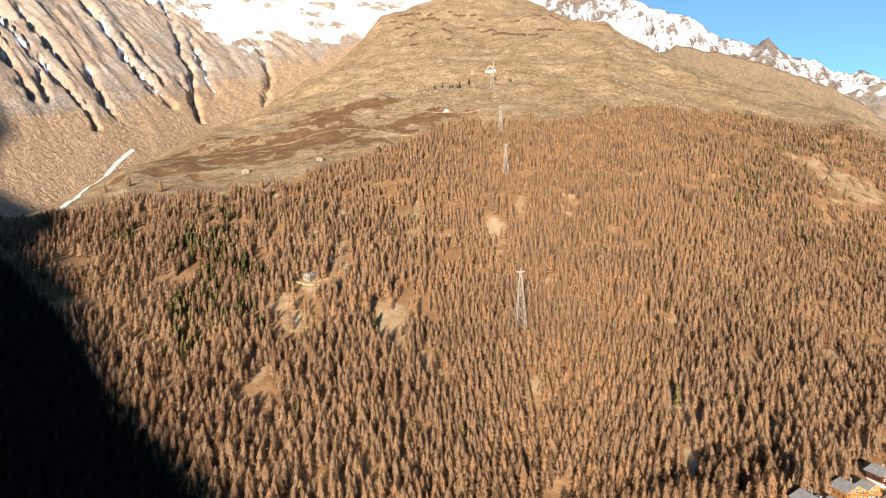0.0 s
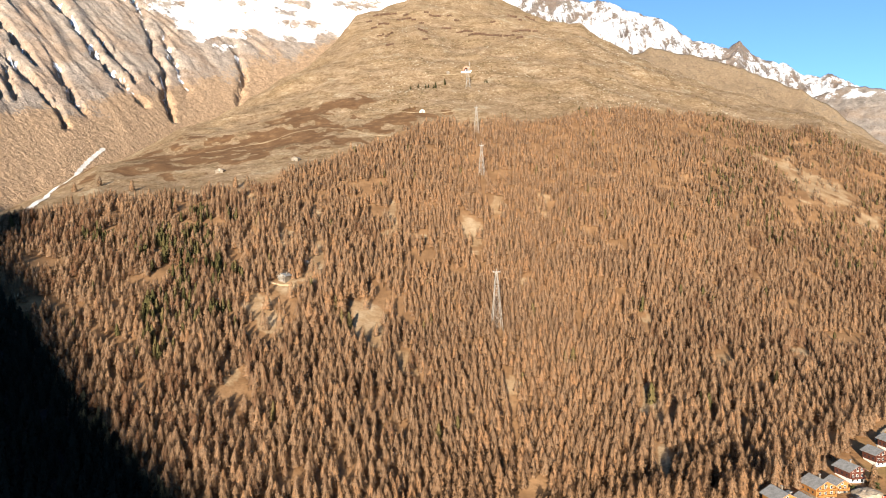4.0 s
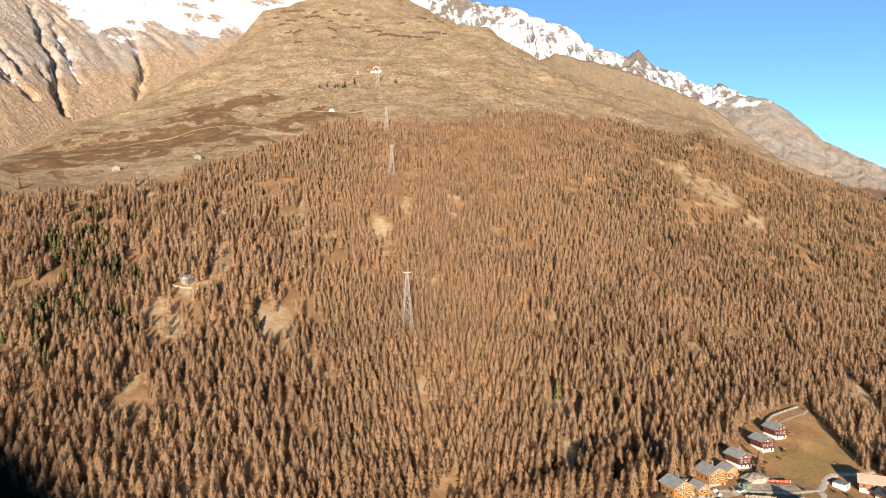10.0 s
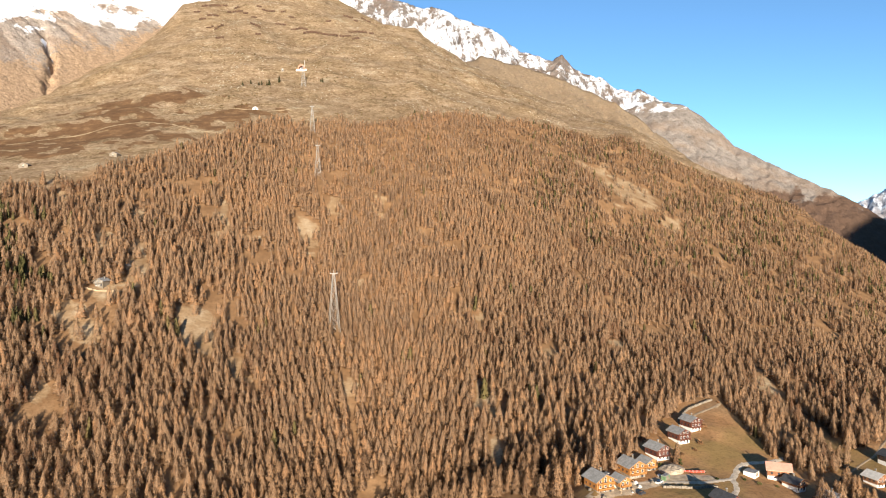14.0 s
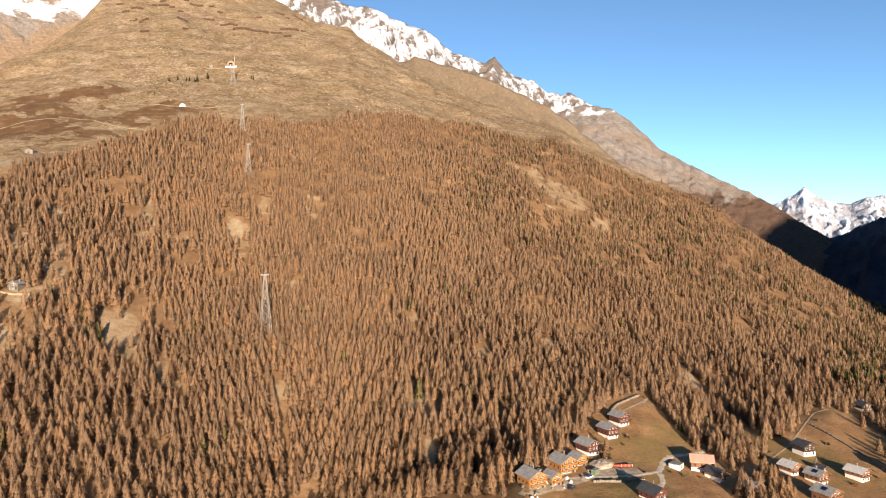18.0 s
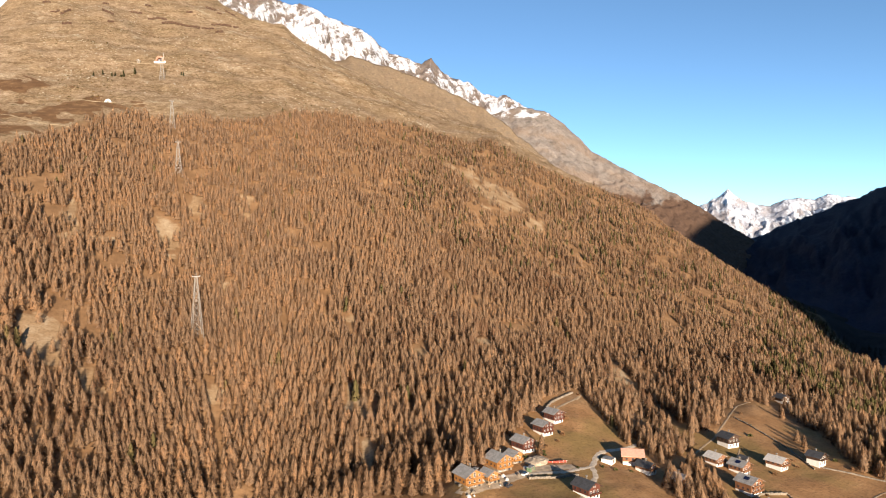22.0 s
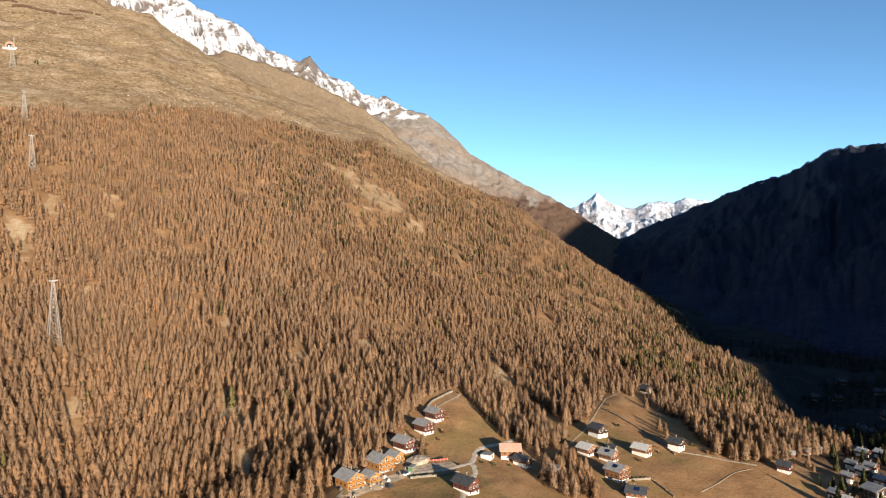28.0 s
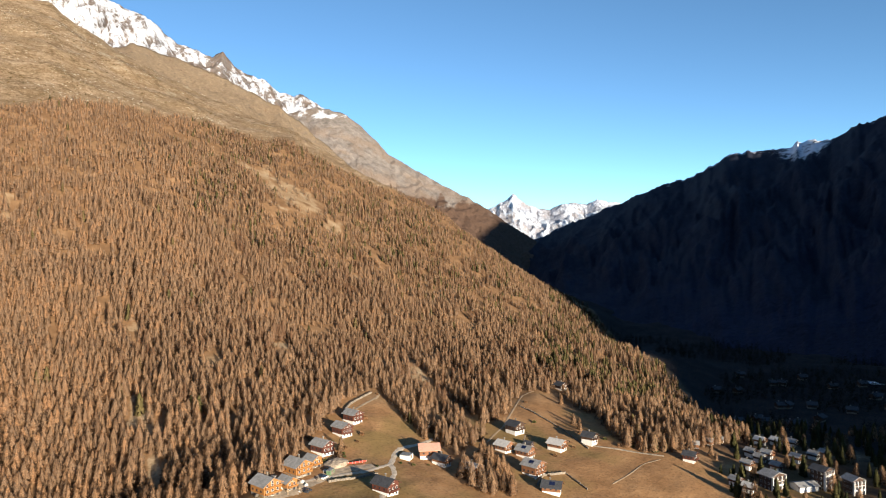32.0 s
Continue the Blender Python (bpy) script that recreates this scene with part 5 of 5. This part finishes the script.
# ---- ropeway ----
def pylon(x, y, high, foot, label):
    z = lz(x, y)
    p = thing("ropeway_pylon", pose(x, y, z, 0, 0, 5), label, "pylon", "ropeway pylons")
    hw = lambda t: foot / 2 * (1 - t) + 0.75 * t
    bar_ = 0.19
    corners = [(-1, -1), (1, -1), (1, 1), (-1, 1)]
    for i, j in corners:
        part("leg", beam(bmesh.new(), (i * hw(0), j * hw(0), -1.5), (i * hw(1), j * hw(1), high), bar_ * 1.3), steel_mat, p)
    levels = [1 - (1 - k / 9) ** 1.35 for k in range(10)]
    for a_, b_ in zip(levels, levels[1:]):
        for k in range(4):
            (i, j), (m_, n_) = corners[k], corners[(k + 1) % 4]
            for fa, fb in ((a_, b_), (b_, a_)):
                part("brace", beam(bmesh.new(), (i * hw(fa), j * hw(fa), fa * high), (m_ * hw(fb), n_ * hw(fb), fb * high), bar_ * 0.62), steel_mat, p)
            part("strut", beam(bmesh.new(), (i * hw(b_), j * hw(b_), b_ * high), (m_ * hw(b_), n_ * hw(b_), b_ * high), bar_ * 0.6), steel_mat, p)
    arm = part("cross_arm", one_box(0, 0, high + 0.4, 6.0, 0.9, 0.7), steel_mat, p)
    for i in (-1, 1):
        part("rope_saddle", one_box(i * 2.6, 0, high + 1.0, 0.5, 3.0, 0.5), steel_mat, arm)
    part("mast", one_box(0, 0, high + 2.0, 0.3, 0.3, 2.6), steel_mat, arm)


pylon(60.2, 550.5, 45, 8.5, "tall pale lattice steel ropeway pylon in the forest")
pylon(78.7, 882.5, 38, 7.5, "pale lattice steel ropeway pylon in a forest swath")
pylon(87.7, 1065.4, 38, 7.5, "pale lattice steel ropeway pylon at the tree line")
pylon(93.6, 1321.7, 38, 8.5, "pale lattice steel ropeway pylon below the station")

st = thing("mountain_station", pose(96.7, 1409.7, lz(96.7, 1409.7), 0, 0, -4), "white ropeway station with a rounded red roof", "building")
part("platform", one_box(-1, 0, -1.4, 19, 9, 5.4, bevel=0.1), white_mat, st, "white concrete platform")
bm = bmesh.new()
prism(bm, [(-7, 2)] + [(-7 * math.cos(math.pi * k / 12), 4 + 7.5 * math.sin(math.pi * k / 12)) for k in range(13)] + [(7, 2), (4.5, 2), (4.5, 4)] + [(4.5 * math.cos(math.pi * k / 8), 4 + 4.4 * math.sin(math.pi * k / 8)) for k in range(1, 8)] + [(-4.5, 4), (-4.5, 2)], -4, 5)
part("barrel_roof", bm, hall_mat, st, "rounded red-oxide hall roof")
part("back_wall", one_box(0, 4.5, 5.0, 12.5, 0.4, 7.0), white_mat, st)
# dark sheet added to stand for the shade inside the hall
part("inner_wall", one_box(0, 3.5, 5.0, 8.6, 0.3, 5.8), rug_mat, st, "dark panel standing for the shade in the hall opening")
part("cabin_pier", one_box(-1.5, -2.5, 3.6, 1.0, 1.0, 3.4), white_mat, st)
part("side_room", one_box(8.2, 1.5, 2.4, 3.4, 4, 3.2), white_mat, st)
part("mast", one_box(6, 2, 13, 0.7, 0.7, 16), steel_mat, st)

# ---- huts on the alp ----
house(-111.4, 590.6, 205, 8, 10, 4.6, 6.6, stone_mat, slate_mat, "stone alp house with pale slate roof on a terrace", base_h=2.0, balconies=1, base_mat=stone_mat, kind="alp_house", back=3)
stone_wall([(-123.3, 586.4), (-113.3, 583.8), (-102.2, 584.9)], 1.2, 0.8, "pale terrace wall before the alp house", earth_mat)
house(-157.9, 924.6, 200, 11, 10, 2.6, 5.2, stone_mat, hut_roof, "stone alp hut with grey roof at the forest edge", base_h=0.8, balconies=0, chimney=False, cols=1, sides=1, kind="alp_hut", base_mat=stone_mat, over=0.6)
house(-251.5, 914, 190, 12, 11, 2.6, 5.0, stone_mat, hut_roof, "grey stone alp hut on the meadow", base_h=0.8, balconies=0, chimney=False, cols=1, sides=1, kind="alp_hut", base_mat=stone_mat, over=0.6)
house(-98.7, 621.3, 200, 5, 6, 2.6, 4.0, stone_mat, hut_roof, "small stone hut above the alp house", base_h=0.8, balconies=0, chimney=False, cols=1, sides=1, kind="alp_hut", base_mat=stone_mat, over=0.5)
house(60, 1402, 180, 7, 7, 3.5, 5.2, stone_mat, pale_slate, "small stone hut beside the station track", base_h=0.8, balconies=0, chimney=False, cols=1, sides=1, kind="alp_hut", base_mat=stone_mat, over=0.5)
bm = bmesh.new()
bmesh.ops.create_uvsphere(bm, u_segments=20, v_segments=12, radius=4.8)
bmesh.ops.bisect_plane(bm, geom=list(bm.verts) + list(bm.edges) + list(bm.faces), plane_co=(0, 0, -0.8), plane_no=(0, 0, -1), clear_outer=True)
dome = thing("dome_shelter", pose(7.3, 1167, lz(7.3, 1167) + 0.6), "small white domed shelter above the tree line", "shelter")
part("shell", bm, white_mat, dome)
part("door", one_box(0, -4.4, 0.7, 1.8, 1.0, 2.4), stone_mat, dome)

# ---- avalanche barriers: bearing of both ends, distance ----
BARRIERS = [(-3.48, -3.05, 1902), (-2.98, -2.04, 1900), (-1.97, -1.61, 1903), (-1.1, -0.73, 1872), (-1.25, -0.47, 1842), (-0.47, -0.08, 1832), (-1.64, -1.32, 1838), (0.14, 0.55, 1811), (-4.05, -3.6, 1866), (-3.13, -2.22, 1818), (-3.7, -3.18, 1795), (-3.21, -2.64, 1742), (-2.61, -1.92, 1724), (-2.51, -1.9, 1614), (0.56, 0.92, 1868)]
BARRIERS += [(0.96, 1.93, 1858), (2.38, 2.75, 1849), (2.97, 3.39, 1820), (0.06, 0.84, 1702), (0.42, 0.86, 1640), (1.91, 2.74, 1758), (3.14, 4.44, 1731), (4.09, 6.79, 1692), (6.92, 7.81, 1702), (7.61, 9.11, 1752), (9.23, 9.62, 1754), (7.91, 8.49, 1675), (5.85, 6.28, 1792), (7.24, 8.01, 1878), (8.63, 9.4, 1962), (8.08, 8.39, 1842)]
for a, b, d_ in BARRIERS:
    mid = radians((a + b) / 2)
    cx, cy = d_ * math.sin(mid), d_ * math.cos(mid)
    f = thing("avalanche_barrier", pose(cx, cy, lz(cx, cy), 0, 0, -math.degrees(mid)), "dark timber avalanche barrier on the grassy slope", "barrier", "avalanche barriers")
    span = d_ * radians(b - a)
    n = max(2, round(span / 6))
    xs = [span * (k / n - 0.5) for k in range(n + 1)]
    hs = [lz(cx + x * math.cos(mid), cy - x * math.sin(mid)) - lz(cx, cy) for x in xs]
    for x, h_ in zip(xs, hs):
        part("post", beam(bmesh.new(), (x, 1.2, h_ - 0.8), (x, -0.6, h_ + 4.6), 0.4), fence_mat, f)
    for lev in (0.6, 1.5, 2.4, 3.3, 4.2):
        for (x0, h0), (x1, h1) in zip(zip(xs, hs), zip(xs[1:], hs[1:])):
            part("rail", one_box((x0 + x1) / 2, 0.75 - lev * 0.38, (h0 + h1) / 2 + lev, x1 - x0, 0.3, 0.8), fence_mat, f)

# ---- stream in the side valley ----
p = smooth(resample([(-405, 742), (-418, 774), (-440, 850), (-471, 920), (-479, 998), (-505, 1070), (-511, 1132), (-506, 1162)], 3), 5)
stream = ribbon("stream", [tuple(q) for q in p[::3]], 7.0, water_mat, "white foaming stream in the side valley", 0.9, "stream", 0.25)

# its upper reach at the foot of the western face, by bearing and slope angle
west = bpy.data.objects["mountain_west"]
face = BVHTree.FromPolygons([v.co for v in west.data.vertices], [q.vertices for q in west.data.polygons])
bed = []
STREAM_HEAD = [(-25.34, 4.33), (-25.13, 4.7), (-24.47, 5.46), (-24.02, 5.89), (-23.49, 6.35)]
for a, e in smooth(resample(STREAM_HEAD, 0.12), 2):
    way = Vector((math.sin(radians(a)), math.cos(radians(a)), math.tan(radians(e)))).normalized()
    found = face.ray_cast((0, 0, EYE_Z), way)
    if found[0]:
        bed.append((found[0], found[1] if found[1].dot(way) < 0 else -found[1]))
if len(bed) > 2:
    v = []
    for i, (q, up) in enumerate(bed):
        run = bed[min(i + 1, len(bed) - 1)][0] - bed[max(i - 1, 0)][0]
        side = run.cross(up).normalized() * (3.4 + 1.2 * math.sin(2.3 * i))
        v += [tuple(q + up * 0.5 - side), tuple(q + up * 0.5 + side)]
    ob = new("stream", mesh_from("stream", np.array(v), grid_faces(len(bed), 2), [water_mat]))
    tagged(ob, "white foaming stream below the mountain face", "stream", kind="structure")


# ---- single trees ----
def tree_kind(name, mat, bark, sprays, slim, low, label, full=1.0, core=(6, 5)):
    t = thing(name, pose(0, 0, -400), label, "tree")
    v, f, lay = conifer(trng, sprays, slim, low, full=full, core=core)
    c = new("crown", mesh_from("crown", v * 16.0, f, [mat], {"lay": lay}))
    v, f, lay = stem(0.014, 6)
    s_ = new("trunk", mesh_from("trunk", v * 16.0, f, [bark]))
    c.parent = s_.parent = t
    return t


def make_single(name, stops, soft=False, bough=0.0, grain=0.0):
    g = Shade(name, 0.9, 0.05)
    tone = g.rand()
    if bough:
        isle = g.t.nodes.new("ShaderNodeNewGeometry").outputs["Random Per Island"]
        tone = g.math("ADD", tone, g.math("MULTIPLY", g.math("SUBTRACT", isle, 0.5), bough))
    col = g.ramp(tone, *stops)
    if soft:
        g.facing()
    col = g.mix(g.step(g.noise(0.5, 3), 0.4, 0.7), col, g.mix(0.15, col, (0.05, 0.03, 0.02)))
    if grain:
        g.veil(col, grain, 0.2, 0.68)
    return g.done(col)


single_larch = make_single("single_larch", [(0.0, (0.18, 0.108, 0.064)), (0.3, (0.24, 0.148, 0.09)), (0.6, (0.305, 0.194, 0.117)), (1.0, (0.38, 0.22, 0.12))], True, 0.5, 2.6)
single_pine = make_single("single_pine", [(0.0, (0.024, 0.028, 0.012)), (1.0, (0.07, 0.064, 0.024))], True, 0.3)
single_bark = make_single("single_bark", [(0.0, (0.10, 0.075, 0.055)), (1.0, (0.22, 0.17, 0.12))])
larches = [tree_kind("larch_tree", single_larch, single_bark, 110, trng.uniform(0.23, 0.31), 0.08, "bare brown larch on the slope", 1.0) for _ in range(5)]
pines = [tree_kind("pine_tree", single_pine, single_bark, 110, 0.2, 0.03, "dark green conifer among the houses", 1.6) for _ in range(2)]
pr = np.random.default_rng(31)
spots = []
sx, sy = scatter(5.9, 290, NEAR_R, 1, 25, 7)
keep = wooded(sx, sy) & (np.hypot(sx, sy) > along([(1, 366), (15, 368), (20, 356), (25, 338)], np.degrees(np.arctan2(sx, sy))))
spots += [(x, y, larches, 0.96) for x, y in zip(sx[keep], sy[keep])]
CLUMP = [(270, 283), (290, 300), (306, 306), (300, 288), (284, 262), (275, 248), (262, 255)]
sx, sy = scatter(5.8, 340, 440, 40, 52, 8)
keep = inside(sx, sy, CLUMP)
spots += [(x, y, larches, 0.62) for x, y in zip(sx[keep], sy[keep])]
sx, sy = scatter(6.2, 415, 640, 58, 76, 9)
keep = ~inside(sx, sy, MEADOW_B) & (pr.random(sx.size) < 0.45)
spots += [(x, y, pines if pr.random() < 0.72 else larches, pr.uniform(0.4, 0.8)) for x, y in zip(sx[keep], sy[keep])]
spots += [(x, y, larches, 0.55) for x, y in ((290, 332), (298, 340), (222, 338), (214, 327), (243, 352), (300, 322), (384, 292), (391, 299), (398, 305), (388, 284), (404, 315), (436, 352), (452, 366), (464, 372), (470, 378), (486, 378), (490, 390), (482, 396), (466, 392))]
spots += [(x, y, larches, 0.85) for x, y in ((483, 239), (480, 233), (487, 232), (485, 227), (487, 223), (486, 219), (490, 216), (492, 212))]
spots += [(x, y, larches, 0.9) for x, y in ((-330, 830), (-262, 800), (-208, 815), (-196, 822), (-380, 860), (-405, 850))]
spots += [(x, y, pines, 0.72 * g_) for x, y, g_ in ((1, 1330, 0.75), (15, 1322, 0.9), (20, 1325, 0.7), (33, 1326, 1.3), (29, 1322, 0.8), (51, 1335, 1.1), (-13, 1325, 0.75), (131, 1345, 0.8), (128, 1350, 0.6), (268, 1175, 0.9), (318, 1170, 0.9))]
HOMES = [tuple(o.matrix_world.translation[:2]) for o in scene.objects if o.get("category") == "house" or o.get("category") == "building"]
for x, y, kinds, grow in spots:
    if any(math.hypot(x - hx, y - hy) < (8.0 if math.atan2(x, y) > 1.07 else 9.5) for hx, hy in HOMES):
        continue
    k = kinds[int(pr.integers(len(kinds)))]
    s_ = grow * pr.uniform(0.75, 1.12)
    copy_thing(k, pose(x, y, lz(x, y), pr.uniform(-2, 2), pr.uniform(-2, 2), pr.uniform(0, 360)) @ Matrix.Diagonal((s_ * pr.uniform(0.9, 1.15), s_, s_, 1)))
for k in larches + pines:
    for c in list(k.children):
        bpy.data.objects.remove(c)
    bpy.data.objects.remove(k)


# ---- bushes beside the houses and along the walls ----
def bush(x, y, size, mat, label, seed):
    rng = random.Random(seed)
    v, f = [], []
    for k in range(70):
        a, e = rng.uniform(0, 6.283), rng.uniform(-0.1, 1.4)
        d_ = size * rng.uniform(0.55, 1.05)
        c = Vector((math.cos(a) * math.cos(e), math.sin(a) * math.cos(e), 0.85 * math.sin(e))) * d_
        u, w_ = (Vector((rng.gauss(0, 1), rng.gauss(0, 1), rng.gauss(0, 1))) * size * 0.24 for _ in range(2))
        n = len(v)
        v += [tuple(c + u), tuple(c - u), tuple(c + w_)]
        f.append((n, n + 1, n + 2))
    b = thing("bush", pose(x, y, lz(x, y)), label, "bush")
    leaves = new("foliage", mesh_from("foliage", np.array(v), np.array(f), [mat]))
    leaves.parent = b
    part("stem", beam(bmesh.new(), (0, 0, -0.3), (0, 0, size * 0.7), 0.14), single_bark, b)


green_bush = make_single("green_bush", [(0.0, (0.03, 0.04, 0.014)), (1.0, (0.09, 0.085, 0.03))])
dry_bush = make_single("dry_bush", [(0.0, (0.11, 0.06, 0.03)), (1.0, (0.22, 0.12, 0.06))])
hedge = random.Random(19)
for k, (x, y) in enumerate(((216, 333), (219, 329), (222, 335), (228, 341), (238, 345), (246, 351), (241, 360), (262, 372), (214, 326), (205, 328), (199, 333), (263, 301), (268, 300), (256, 303), (249, 305), (271, 303), (244, 310), (226, 309), (212, 283), (219, 281), (280, 290), (276, 286), (306, 296), (330, 297), (327, 281), (312, 262), (343, 283), (357, 290), (366, 285), (372, 292), (386, 289), (394, 282), (402, 275), (392, 270), (407, 283), (399, 262), (357, 329), (363, 336), (380, 330), (389, 316), (395, 345), (399, 356), (408, 364), (300, 410), (304, 398), (298, 375))):
    bush(x + hedge.uniform(-1, 1), y + hedge.uniform(-1, 1), hedge.uniform(0.9, 2.2), green_bush if hedge.random() < 0.4 else dry_bush, "bush beside the houses on the meadow", k)


# ---- boulders and shrubs of the upper slope ----
def strewn(name, count, zone, size, mat, label, seed, flat=0.6, category="boulders"):
    rng = np.random.default_rng(seed)
    a, d_ = rng.uniform(zone[0], zone[1], count), rng.uniform(zone[2], zone[3], count)
    x, y = d_ * np.sin(np.radians(a)), d_ * np.cos(np.radians(a))
    keep = (d_ > along(TREELINE, a) + 8) & (fbm(x / 70, y / 70, 3, seed) > -0.1)
    x, y = x[keep], y[keep]
    octa = np.array([(1, 0, 0), (0, 1, 0), (-1, 0, 0), (0, -1, 0), (0, 0, 1), (0, 0, -0.6)])
    tri = np.array([(0, 1, 4), (1, 2, 4), (2, 3, 4), (3, 0, 4), (1, 0, 5), (2, 1, 5), (3, 2, 5), (0, 3, 5)])
    s = np.minimum(size * rng.lognormal(0, 0.45, x.size), size * 1.7)
    v = octa[None] * s[:, None, None] * rng.uniform(0.6, 1.3, (x.size, 6, 3)) * np.array([1.2, 1, flat])
    v = v + np.stack([x, y, land_z(x, y) + s * 0.2], -1)[:, None]
    f = (tri[None] + 6 * np.arange(x.size)[:, None, None]).reshape(-1, 3)
    ob = new(name, mesh_from(name, v.reshape(-1, 3), f, [mat], {"tone": np.repeat(rng.random(x.size), 6)}))
    return tagged(ob, label, category, kind="stuff")


strewn("boulder_field", 5600, (-4, 26, 1170, 1980), 1.0, painted("lichen_stone", (0.36, 0.32, 0.25), 0.95, 0.3, 0.3), "pale boulders strewn over the upper slope", 5)
strewn("boulder_field", 900, (-24, -4, 860, 1500), 0.35, painted("meadow_stone", (0.25, 0.205, 0.15), 0.95, 0.3, 0.3), "pale stones strewn over the alpine meadow", 6)
strewn("alpine_shrubs", 3800, (-3, 33, 1160, 1700), 0.95, make_leaf("juniper", [(0.0, (0.05, 0.04, 0.018)), (0.6, (0.11, 0.075, 0.03)), (1.0, (0.16, 0.10, 0.04))]), "low dark juniper shrubs on the upper slope", 7, 0.8, "shrubs")
